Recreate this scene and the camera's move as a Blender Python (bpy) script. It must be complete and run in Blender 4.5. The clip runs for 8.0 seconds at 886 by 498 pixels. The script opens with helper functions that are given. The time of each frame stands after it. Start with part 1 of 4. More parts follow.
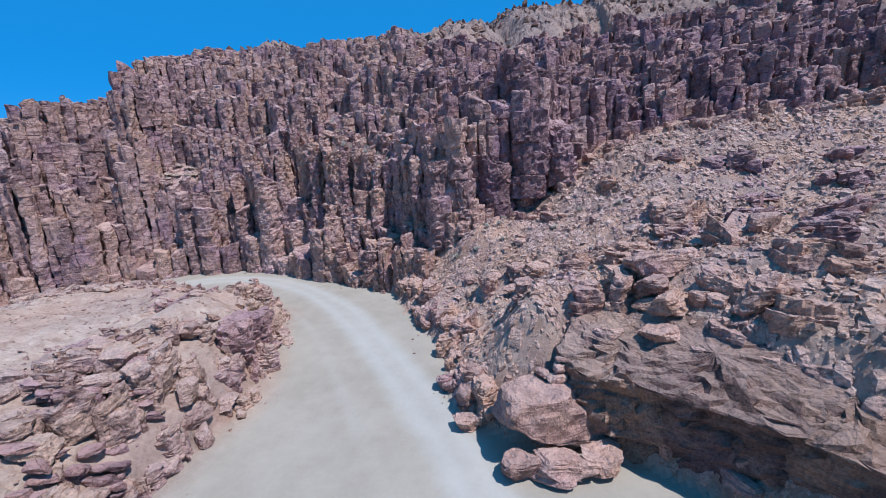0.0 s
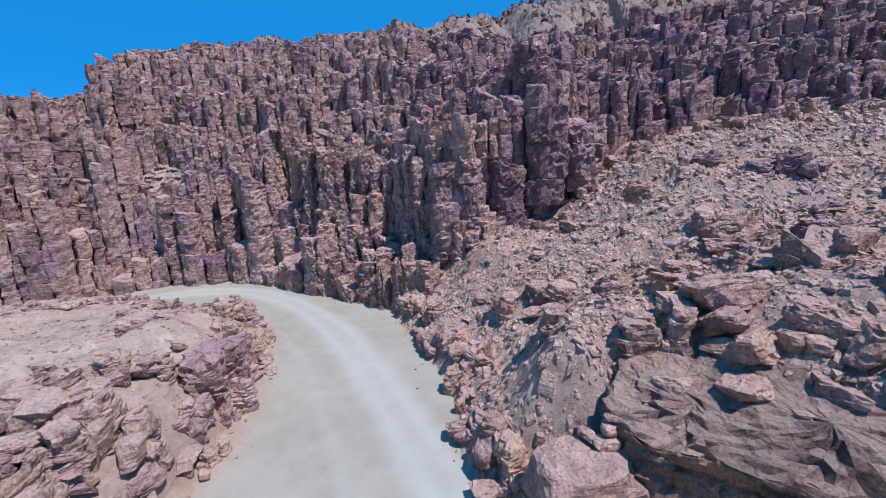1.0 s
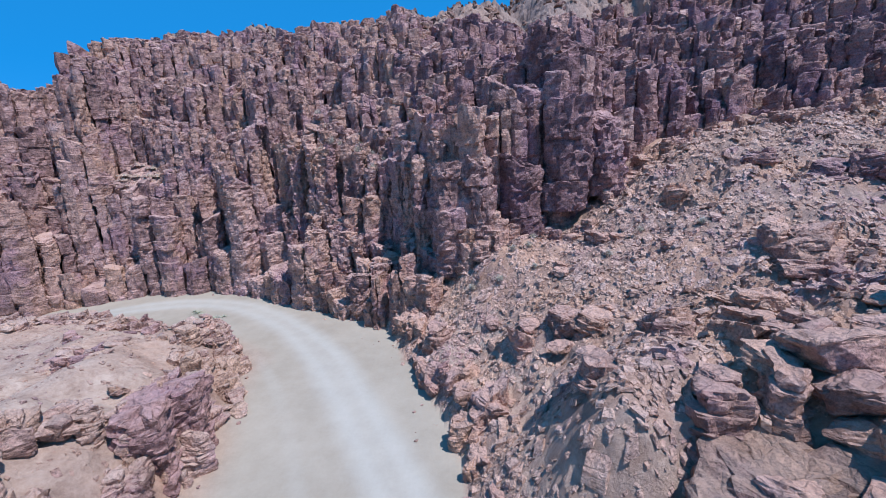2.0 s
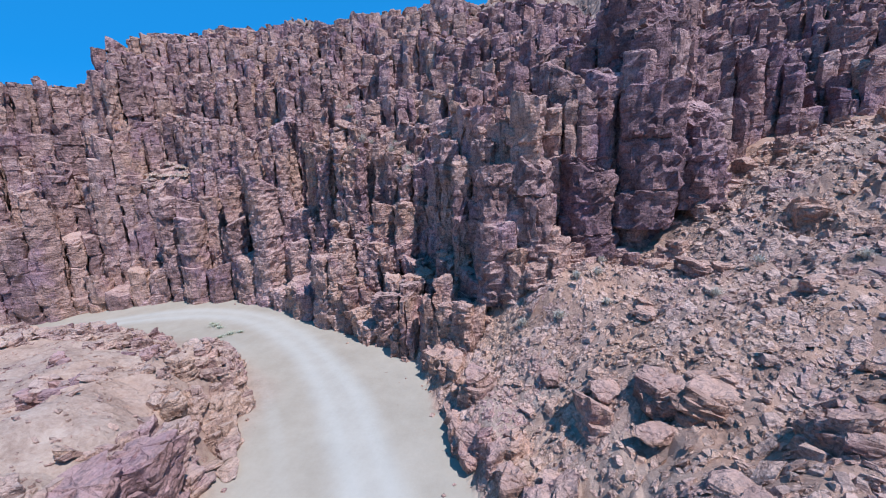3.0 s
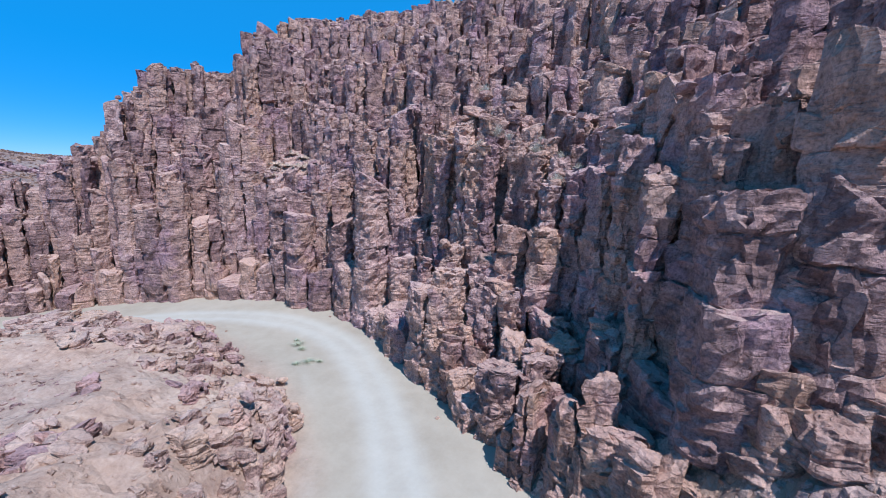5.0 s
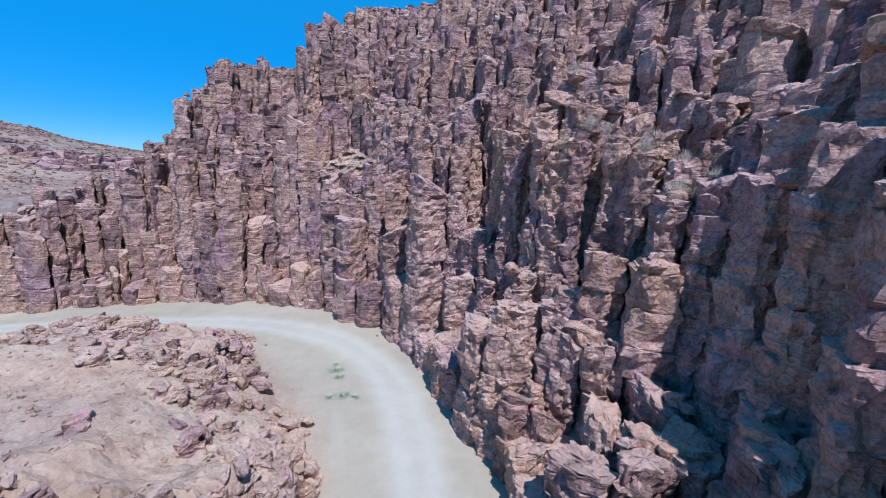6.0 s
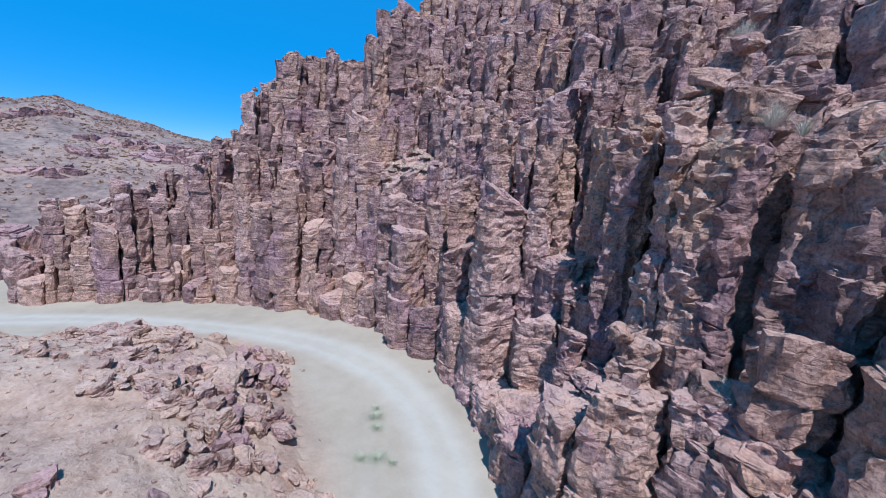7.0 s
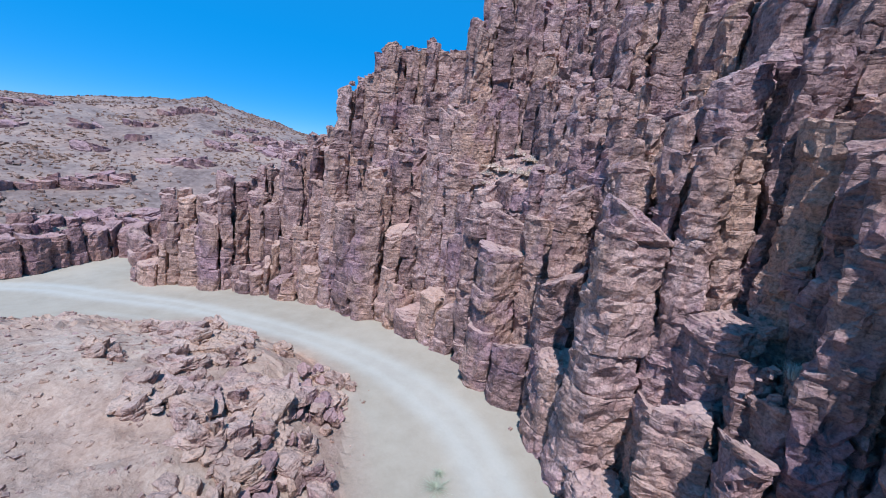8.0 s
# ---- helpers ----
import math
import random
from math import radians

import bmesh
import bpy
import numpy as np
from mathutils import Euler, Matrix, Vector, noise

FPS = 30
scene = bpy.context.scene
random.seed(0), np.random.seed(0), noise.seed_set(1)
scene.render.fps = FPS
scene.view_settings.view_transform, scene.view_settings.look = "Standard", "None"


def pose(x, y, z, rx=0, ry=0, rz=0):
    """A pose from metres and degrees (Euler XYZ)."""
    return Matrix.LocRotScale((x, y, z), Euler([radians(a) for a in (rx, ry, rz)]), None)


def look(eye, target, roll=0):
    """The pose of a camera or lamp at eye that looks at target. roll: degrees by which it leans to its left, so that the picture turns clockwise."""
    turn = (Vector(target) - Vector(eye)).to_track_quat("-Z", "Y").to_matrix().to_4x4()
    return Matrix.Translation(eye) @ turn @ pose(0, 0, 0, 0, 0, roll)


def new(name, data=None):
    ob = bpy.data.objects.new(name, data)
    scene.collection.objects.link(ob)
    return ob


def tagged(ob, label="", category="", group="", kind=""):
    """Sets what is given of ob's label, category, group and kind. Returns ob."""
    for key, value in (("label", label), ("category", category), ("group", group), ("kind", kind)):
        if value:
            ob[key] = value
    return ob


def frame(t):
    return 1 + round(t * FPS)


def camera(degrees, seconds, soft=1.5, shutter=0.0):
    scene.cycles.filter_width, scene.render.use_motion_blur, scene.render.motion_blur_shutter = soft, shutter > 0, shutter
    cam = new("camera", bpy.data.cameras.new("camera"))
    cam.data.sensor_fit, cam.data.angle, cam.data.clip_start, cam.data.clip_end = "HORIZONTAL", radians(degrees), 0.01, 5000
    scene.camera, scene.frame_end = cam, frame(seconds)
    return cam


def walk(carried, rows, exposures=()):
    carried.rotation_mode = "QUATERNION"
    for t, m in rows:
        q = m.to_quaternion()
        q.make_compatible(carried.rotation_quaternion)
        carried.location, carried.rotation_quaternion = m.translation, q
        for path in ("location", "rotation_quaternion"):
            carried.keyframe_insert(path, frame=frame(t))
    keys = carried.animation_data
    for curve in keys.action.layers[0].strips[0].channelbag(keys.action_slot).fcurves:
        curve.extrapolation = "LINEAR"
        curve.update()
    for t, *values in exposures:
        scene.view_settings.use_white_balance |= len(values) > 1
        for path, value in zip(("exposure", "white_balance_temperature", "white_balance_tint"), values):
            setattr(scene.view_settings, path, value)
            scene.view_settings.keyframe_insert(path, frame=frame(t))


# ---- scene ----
cam = camera(96.9, 8.0, soft=1.0)
PATH = [
    (0, (0.088, 0.627, 12.803), (0.031, 2.585, 12.399), -3.3),
    (0.5, (-0.311, 2.974, 12.81), (-0.365, 4.934, 12.413), -3.2),
    (1, (-0.72, 5.346, 12.794), (-0.769, 7.307, 12.405), -3.0),
    (1.2, (-0.837, 6.315, 12.802), (-0.886, 8.275, 12.406), -2.7),
    (2.3, (-1.0, 12.361, 13.002), (-1.078, 14.321, 12.609), -3.1),
    (2.5, (-1.092, 13.578, 13.035), (-1.207, 15.537, 12.65), -2.9),
    (3, (-1.432, 16.666, 13.159), (-1.69, 18.612, 12.778), -2.1),
    (3.5, (-1.912, 19.677, 13.259), (-2.346, 21.593, 12.884), -1.1),
    (4, (-2.552, 22.5, 13.42), (-3.153, 24.371, 13.044), -0.1),
    (4.5, (-3.569, 25.175, 13.597), (-4.315, 26.992, 13.222), 1.0),
    (4.7, (-4.036, 26.19, 13.628), (-4.826, 27.99, 13.255), 1.6),
    (5.8, (-6.531, 32.234, 13.935), (-7.627, 33.86, 13.541), 2.3),
    (6, (-7.297, 33.32, 13.975), (-8.453, 34.903, 13.581), 2.8),
    (6.5, (-9.226, 35.904, 14.183), (-10.522, 37.373, 13.778), 3.6),
    (7, (-11.412, 38.241, 14.336), (-12.829, 39.592, 13.924), 4.5),
    (7.5, (-13.636, 40.181, 14.432), (-15.197, 41.357, 14.003), 5.6),
    (8, (-15.905, 41.926, 14.452), (-17.596, 42.894, 14.003), 6.4),
]
walk(cam, [(t, look(eye, target, roll)) for t, eye, target, roll in PATH], exposures=[(0.0, -0.06, 5750, 13), (2.5, 0.04, 5800, 15), (4.5, 0.14, 5700, 12), (8.0, 0.08, 5640, 10)])

# ---- sky, sun ----
SUN_AZ, SUN_EL = -33.0, 62.0            # degrees from +x towards +y, degrees above the horizon
world = bpy.data.worlds.new("sky")
scene.world = world
world.use_nodes = True
wn, wl = world.node_tree.nodes, world.node_tree.links
sky = wn.new("ShaderNodeTexSky")
sky.sky_type, sky.sun_disc = "NISHITA", False
sky.sun_elevation, sky.sun_rotation = radians(SUN_EL), radians(90 - SUN_AZ)
sky.altitude, sky.air_density, sky.dust_density, sky.ozone_density = 3000.0, 0.85, 0.0, 4.0
vivid = wn.new("ShaderNodeHueSaturation")
vivid.inputs["Saturation"].default_value, vivid.inputs["Value"].default_value = 1.4, 1.72
wl.new(sky.outputs[0], vivid.inputs["Color"])
azure = wn.new("ShaderNodeMix")
azure.data_type = "RGBA"
azure.inputs[0].default_value = 0.75
azure.inputs[7].default_value = (0.3, 2.8, 6.3, 1.0)
wl.new(vivid.outputs[0], azure.inputs[6])
wl.new(azure.outputs[2], wn["Background"].inputs[0])
wn["Background"].inputs[1].default_value = 0.11
sun_data = bpy.data.lights.new("sun", "SUN")
sun_data.energy, sun_data.angle, sun_data.color = 5.0, radians(0.55), (1.0, 0.955, 0.905)
sun = new("sun", sun_data)
_a, _e = radians(SUN_AZ), radians(SUN_EL)
sun.matrix_world = look((60 * math.cos(_a) * math.cos(_e), 60 * math.sin(_a) * math.cos(_e), 60 * math.sin(_e)), (0, 0, 0))

# ---- small tools ----
rng = np.random.default_rng(11)


def smooth(a, b, x):
    t = np.clip((np.asarray(x, float) - a) / (b - a), 0, 1)
    return t * t * (3 - 2 * t)


def hash3(i, j, k, seed):
    h = (i * 374761393 + j * 668265263 + k * 2147483647 + seed * 974634757) & 0xFFFFFFFF
    h = ((h ^ (h >> 13)) * 1274126177) & 0xFFFFFFFF
    h = h ^ (h >> 16)
    return (h & 0xFFFF) / 32767.5 - 1.0


def grain(p, size, seed=0):
    """Smooth value noise, -1 to 1, at points p (n x 3), with features of that size."""
    q = np.asarray(p, float) / size
    i = np.floor(q).astype(np.int64)
    f = q - i
    f = f * f * (3 - 2 * f)
    out = 0
    for a in (0, 1):
        for b in (0, 1):
            for c in (0, 1):
                w = (f[:, 0] if a else 1 - f[:, 0]) * (f[:, 1] if b else 1 - f[:, 1]) * (f[:, 2] if c else 1 - f[:, 2])
                out = out + w * hash3(i[:, 0] + a, i[:, 1] + b, i[:, 2] + c, seed)
    return out


def grain2(x, y, size, seed=0):
    x, y = np.broadcast_arrays(np.asarray(x, float), np.asarray(y, float))
    p = np.stack([x.ravel(), y.ravel(), np.full(x.size, 0.37 * size)], 1)
    return grain(p, size, seed).reshape(x.shape)


def to_line(line, x, y):
    """Distance from points to a line of the plan, plus on its right-hand side, and the length along it."""
    x, y = np.asarray(x, float), np.asarray(y, float)
    best, along, run = np.full(x.shape, 1e9), np.zeros(x.shape), 0.0
    square = np.zeros(x.shape)
    for (ax, ay), (bx, by) in zip(line[:-1], line[1:]):
        ux, uy = bx - ax, by - ay
        n = math.hypot(ux, uy)
        t = np.clip(((x - ax) * ux + (y - ay) * uy) / n ** 2, 0, 1)
        d = np.hypot(x - ax - t * ux, y - ay - t * uy)
        side = np.where(ux * (y - ay) - uy * (x - ax) < 0, 1.0, -1.0)
        perp = np.abs(ux * (y - ay) - uy * (x - ax)) / n
        near = (d < np.abs(best) - 1e-7) | ((d < np.abs(best) + 1e-7) & (perp > square))
        square = np.where(near, perp, square)
        best = np.where(near, d * side, best)
        along = np.where(near, run + t * n, along)
        run += n
    return best, along


def mesh_from(name, verts, faces, material, parent=None, smooth_shade=False):
    me = bpy.data.meshes.new(name)
    me.from_pydata(verts, [], faces)
    me.materials.append(material)
    if smooth_shade:
        me.shade_smooth()
    ob = new(name, me)
    ob.parent = parent
    return ob


# ---- materials ----
def ramp(nt, stops):
    n = nt.nodes.new("ShaderNodeValToRGB")
    el = n.color_ramp.elements
    while len(el) < len(stops):
        el.new(0.5)
    for e, (p, c) in zip(el, stops):
        e.position, e.color = p, (*c, 1)
    return n


def noise_node(nt, vec, scale, detail=5.0, rough=0.6):
    n = nt.nodes.new("ShaderNodeTexNoise")
    n.inputs["Scale"].default_value, n.inputs["Detail"].default_value, n.inputs["Roughness"].default_value = scale, detail, rough
    nt.links.new(vec, n.inputs["Vector"])
    return n


def mix(nt, fac, a, b, kind="MIX"):
    n = nt.nodes.new("ShaderNodeMix")
    n.data_type, n.blend_type = "RGBA", kind
    for s, v in ((0, fac), (6, a), (7, b)):
        if isinstance(v, bpy.types.NodeSocket):
            nt.links.new(v, n.inputs[s])
        else:
            n.inputs[s].default_value = v if s == 0 else (*v, 1)
    return n.outputs[2]


def maths(nt, op, a, b=0.0, c=0.0):
    n = nt.nodes.new("ShaderNodeMath")
    n.operation = op
    for s, v in enumerate((a, b, c)):
        if isinstance(v, bpy.types.NodeSocket):
            nt.links.new(v, n.inputs[s])
        else:
            n.inputs[s].default_value = v
    return n.outputs[0]


def rock_material(name, dark, mid, light, rust, dust, dust_amount=0.45):
    dark, mid, light, rust, dust = (tuple(a * f for a, f in zip(c, (1.03, 1.0, 0.97))) for c in (dark, mid, light, rust, dust))
    m = bpy.data.materials.new(name)
    m.use_nodes = True
    nt = m.node_tree
    b = nt.nodes["Principled BSDF"]
    b.inputs["Roughness"].default_value = 0.9
    b.inputs["Specular IOR Level"].default_value = 0.25
    geo = nt.nodes.new("ShaderNodeNewGeometry")
    pos = geo.outputs["Position"]
    info = nt.nodes.new("ShaderNodeObjectInfo")
    big = noise_node(nt, pos, 0.14, 4)
    med = noise_node(nt, pos, 0.8, 7, 0.68)
    fine = noise_node(nt, pos, 8.0, 7, 0.75)
    squash = nt.nodes.new("ShaderNodeMapping")
    squash.inputs["Scale"].default_value = (0.5, 0.5, 2.4)
    squash.inputs["Rotation"].default_value = (0.1, -0.08, 0)
    nt.links.new(pos, squash.inputs["Vector"])
    beds = noise_node(nt, squash.outputs[0], 1.3, 6, 0.65)
    streak = nt.nodes.new("ShaderNodeMapping")
    streak.inputs["Scale"].default_value = (1.6, 1.6, 0.3)
    nt.links.new(pos, streak.inputs["Vector"])
    runs = noise_node(nt, streak.outputs[0], 1.0, 5, 0.65)
    v = maths(nt, "ADD", maths(nt, "MULTIPLY", med.outputs[0], 0.7), maths(nt, "MULTIPLY", beds.outputs[0], 0.3))
    v = maths(nt, "ADD", v, maths(nt, "MULTIPLY", maths(nt, "SUBTRACT", info.outputs["Random"], 0.5), 0.18))
    col = ramp(nt, [(0.36, dark), (0.5, mid), (0.62, light)])
    nt.links.new(v, col.inputs[0])
    warm = ramp(nt, [(0.52, (0, 0, 0)), (0.66, (1, 1, 1))])
    nt.links.new(maths(nt, "ADD", maths(nt, "MULTIPLY", big.outputs[0], 0.75), maths(nt, "MULTIPLY", info.outputs["Random"], 0.24)), warm.inputs[0])
    c = mix(nt, maths(nt, "MULTIPLY", warm.outputs[0], 0.6), col.outputs[0], rust)
    hue = noise_node(nt, pos, 0.24, 4)
    tan = ramp(nt, [(0.5, (0, 0, 0)), (0.62, (1, 1, 1))])
    nt.links.new(maths(nt, "ADD", maths(nt, "MULTIPLY", hue.outputs[0], 0.8), maths(nt, "MULTIPLY", maths(nt, "FRACT", maths(nt, "MULTIPLY", info.outputs["Random"], 7.0)), 0.2)), tan.inputs[0])
    c = mix(nt, maths(nt, "MULTIPLY", tan.outputs[0], 0.6), c, tuple(a * f for a, f in zip(light, (0.92, 0.86, 0.72))))
    mauve = ramp(nt, [(0.34, (1, 1, 1)), (0.46, (0, 0, 0))])
    nt.links.new(hue.outputs[0], mauve.inputs[0])
    c = mix(nt, maths(nt, "MULTIPLY", mauve.outputs[0], 0.65), c, tuple(a * f for a, f in zip(mid, (0.88, 0.84, 1.08))))
    stain = ramp(nt, [(0.53, (0, 0, 0)), (0.66, (1, 1, 1))])
    nt.links.new(runs.outputs[0], stain.inputs[0])
    c = mix(nt, maths(nt, "MULTIPLY", stain.outputs[0], 0.4), c, tuple(k * 0.6 for k in dark))
    speck = ramp(nt, [(0.34, (0.48, 0.48, 0.5)), (0.5, (1.0, 1.0, 1.0)), (0.66, (1.34, 1.33, 1.31))])
    nt.links.new(fine.outputs[0], speck.inputs[0])
    c = mix(nt, 1.0, c, speck.outputs[0], "MULTIPLY")
    thin = nt.nodes.new("ShaderNodeMapping")
    thin.inputs["Scale"].default_value = (0.45, 0.45, 4.5)
    thin.inputs["Rotation"].default_value = (0.12, -0.1, 0)
    nt.links.new(mix(nt, 0.3, pos, med.outputs["Color"], "ADD"), thin.inputs["Vector"])
    laminae = noise_node(nt, thin.outputs[0], 1.0, 3, 0.55)
    seam = ramp(nt, [(0.40, (0, 0, 0)), (0.46, (1, 1, 1))])
    nt.links.new(laminae.outputs[0], seam.inputs[0])
    c = mix(nt, maths(nt, "MULTIPLY", maths(nt, "SUBTRACT", 1.0, seam.outputs[0]), 0.12), c, tuple(k * 0.5 for k in dark))
    split = nt.nodes.new("ShaderNodeMapping")
    split.inputs["Scale"].default_value = (1.25, 1.25, 0.55)
    split.inputs["Rotation"].default_value = (0.08, 0.1, 0.4)
    nt.links.new(mix(nt, 0.45, pos, med.outputs["Color"], "ADD"), split.inputs["Vector"])
    joint = nt.nodes.new("ShaderNodeTexVoronoi")
    joint.feature = "DISTANCE_TO_EDGE"
    joint.inputs["Scale"].default_value = 1.0
    nt.links.new(split.outputs[0], joint.inputs["Vector"])
    crack = ramp(nt, [(0.0, (1, 1, 1)), (0.035, (0, 0, 0))])
    nt.links.new(maths(nt, "ADD", joint.outputs["Distance"], maths(nt, "MULTIPLY", maths(nt, "SUBTRACT", beds.outputs[0], 0.42), 0.2)), crack.inputs[0])
    c = mix(nt, maths(nt, "MULTIPLY", crack.outputs[0], 0.05), c, tuple(k * 0.35 for k in dark))
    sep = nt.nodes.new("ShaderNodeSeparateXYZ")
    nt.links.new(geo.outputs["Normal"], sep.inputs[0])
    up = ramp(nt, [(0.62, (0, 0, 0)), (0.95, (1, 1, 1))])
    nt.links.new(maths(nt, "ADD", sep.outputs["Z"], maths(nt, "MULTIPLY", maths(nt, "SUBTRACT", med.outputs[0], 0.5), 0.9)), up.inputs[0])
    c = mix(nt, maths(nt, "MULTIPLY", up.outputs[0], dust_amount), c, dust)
    nt.links.new(c, b.inputs["Base Color"])
    h = maths(nt, "ADD", maths(nt, "MULTIPLY", beds.outputs[0], 0.28), maths(nt, "MULTIPLY", fine.outputs[0], 0.3))
    h = maths(nt, "ADD", h, maths(nt, "MULTIPLY", runs.outputs[0], 0.5))
    for scale, share in ((1.7, 0.55), (5.0, 0.22)):
        facet = nt.nodes.new("ShaderNodeTexVoronoi")
        facet.inputs["Scale"].default_value = scale
        nt.links.new(mix(nt, 0.25, pos, med.outputs["Color"], "ADD"), facet.inputs["Vector"])
        h = maths(nt, "ADD", h, maths(nt, "MULTIPLY", facet.outputs["Distance"], share))
    h = maths(nt, "ADD", h, maths(nt, "MULTIPLY", seam.outputs[0], 0.14))
    h = maths(nt, "ADD", h, maths(nt, "MULTIPLY", med.outputs[0], 0.8))
    h = maths(nt, "SUBTRACT", h, maths(nt, "MULTIPLY", crack.outputs[0], 0.12))
    bump = nt.nodes.new("ShaderNodeBump")
    bump.inputs["Strength"].default_value, bump.inputs["Distance"].default_value = 1.0, 0.34
    nt.links.new(h, bump.inputs["Height"])
    nt.links.new(bump.outputs[0], b.inputs["Normal"])
    return m


def ground_material(name):
    m = bpy.data.materials.new(name)
    m.use_nodes = True
    nt = m.node_tree
    b = nt.nodes["Principled BSDF"]
    b.inputs["Roughness"].default_value = 0.95
    b.inputs["Specular IOR Level"].default_value = 0.2
    pos = nt.nodes.new("ShaderNodeNewGeometry").outputs["Position"]
    att = nt.nodes.new("ShaderNodeAttribute")
    att.attribute_name = "cover"
    rgb = nt.nodes.new("ShaderNodeSeparateColor")
    nt.links.new(att.outputs["Color"], rgb.inputs[0])
    big = noise_node(nt, pos, 0.12, 4)
    med = noise_node(nt, pos, 0.8, 6, 0.65)
    fine = noise_node(nt, pos, 5.0, 7, 0.75)
    # gravel and rubble of the slopes
    grav = ramp(nt, [(0.32, (0.230, 0.152, 0.116)), (0.5, (0.390, 0.272, 0.212)), (0.66, (0.500, 0.366, 0.292))])
    nt.links.new(maths(nt, "ADD", maths(nt, "MULTIPLY", med.outputs[0], 0.5), maths(nt, "MULTIPLY", fine.outputs[0], 0.5)), grav.inputs[0])
    tint = ramp(nt, [(0.42, (0.86, 0.86, 0.9)), (0.6, (1.1, 0.98, 0.9))])
    nt.links.new(big.outputs[0], tint.inputs[0])
    g = mix(nt, 1.0, grav.outputs[0], tint.outputs[0], "MULTIPLY")
    # darker mottled ground colour of the far hill and the cliff's top
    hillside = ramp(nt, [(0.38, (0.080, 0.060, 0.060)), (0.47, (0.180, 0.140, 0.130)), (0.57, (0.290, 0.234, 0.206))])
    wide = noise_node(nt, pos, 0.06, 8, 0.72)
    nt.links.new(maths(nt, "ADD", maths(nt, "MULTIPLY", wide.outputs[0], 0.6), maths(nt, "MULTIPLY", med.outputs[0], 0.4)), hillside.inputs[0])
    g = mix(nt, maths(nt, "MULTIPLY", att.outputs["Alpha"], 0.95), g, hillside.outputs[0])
    # pink weathered hillock
    pink = ramp(nt, [(0.38, (0.320, 0.222, 0.172)), (0.5, (0.455, 0.338, 0.266)), (0.62, (0.550, 0.430, 0.346))])
    nt.links.new(maths(nt, "ADD", maths(nt, "MULTIPLY", med.outputs[0], 0.55), maths(nt, "MULTIPLY", fine.outputs[0], 0.45)), pink.inputs[0])
    g = mix(nt, rgb.outputs["Green"], g, pink.outputs[0])
    # wadi sand
    sand = ramp(nt, [(0.38, (0.315, 0.270, 0.210)), (0.52, (0.364, 0.316, 0.250)), (0.66, (0.404, 0.352, 0.282))])
    nt.links.new(maths(nt, "ADD", maths(nt, "MULTIPLY", big.outputs[0], 0.5), maths(nt, "ADD", maths(nt, "MULTIPLY", med.outputs[0], 0.32), maths(nt, "MULTIPLY", fine.outputs[0], 0.18))), sand.inputs[0])
    g = mix(nt, rgb.outputs["Red"], g, sand.outputs[0])
    # compacted pale wheel track
    pale = ramp(nt, [(0.3, (0.405, 0.381, 0.330)), (0.7, (0.465, 0.438, 0.382))])
    nt.links.new(maths(nt, "ADD", maths(nt, "MULTIPLY", med.outputs[0], 0.7), maths(nt, "MULTIPLY", fine.outputs[0], 0.3)), pale.inputs[0])
    g = mix(nt, rgb.outputs["Blue"], g, pale.outputs[0])
    nt.links.new(g, b.inputs["Base Color"])
    bump = nt.nodes.new("ShaderNodeBump")
    bump.inputs["Distance"].default_value = 0.16
    rough = maths(nt, "SUBTRACT", 1.0, maths(nt, "MULTIPLY", rgb.outputs["Red"], 0.85))
    nt.links.new(rough, bump.inputs["Strength"])
    nt.links.new(maths(nt, "ADD", maths(nt, "MULTIPLY", fine.outputs[0], 0.7), med.outputs[0]), bump.inputs["Height"])
    nt.links.new(bump.outputs[0], b.inputs["Normal"])
    return m


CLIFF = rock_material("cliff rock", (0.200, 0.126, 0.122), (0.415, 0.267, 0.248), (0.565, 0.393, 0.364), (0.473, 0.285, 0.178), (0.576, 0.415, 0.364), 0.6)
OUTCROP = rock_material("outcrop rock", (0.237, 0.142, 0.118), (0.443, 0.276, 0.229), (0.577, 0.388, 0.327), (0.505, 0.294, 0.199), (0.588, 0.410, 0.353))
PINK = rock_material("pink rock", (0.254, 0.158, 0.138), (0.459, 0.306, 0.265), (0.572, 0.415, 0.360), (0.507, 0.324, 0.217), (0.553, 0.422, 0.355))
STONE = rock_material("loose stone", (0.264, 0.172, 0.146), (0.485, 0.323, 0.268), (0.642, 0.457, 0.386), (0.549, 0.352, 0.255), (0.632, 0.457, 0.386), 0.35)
# mauve rock, and the shade painted onto the eastern cliff and its tower
MAUVE_AND_SHADE = rock_material("mauve rock and cliff shade", (0.142, 0.086, 0.092), (0.285, 0.174, 0.182), (0.425, 0.278, 0.280), (0.403, 0.220, 0.165), (0.560, 0.380, 0.369))
# brown blocks, and the overhanging face by the sand with its shade painted in
BROWN_AND_SHADE = rock_material("brown rock and overhang shade", (0.115, 0.070, 0.058), (0.225, 0.140, 0.115), (0.340, 0.230, 0.190), (0.40, 0.235, 0.15), (0.50, 0.365, 0.30))
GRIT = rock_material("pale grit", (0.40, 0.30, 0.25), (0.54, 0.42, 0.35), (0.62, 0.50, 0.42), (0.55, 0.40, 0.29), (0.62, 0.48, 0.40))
GROUND = ground_material("ground cover")


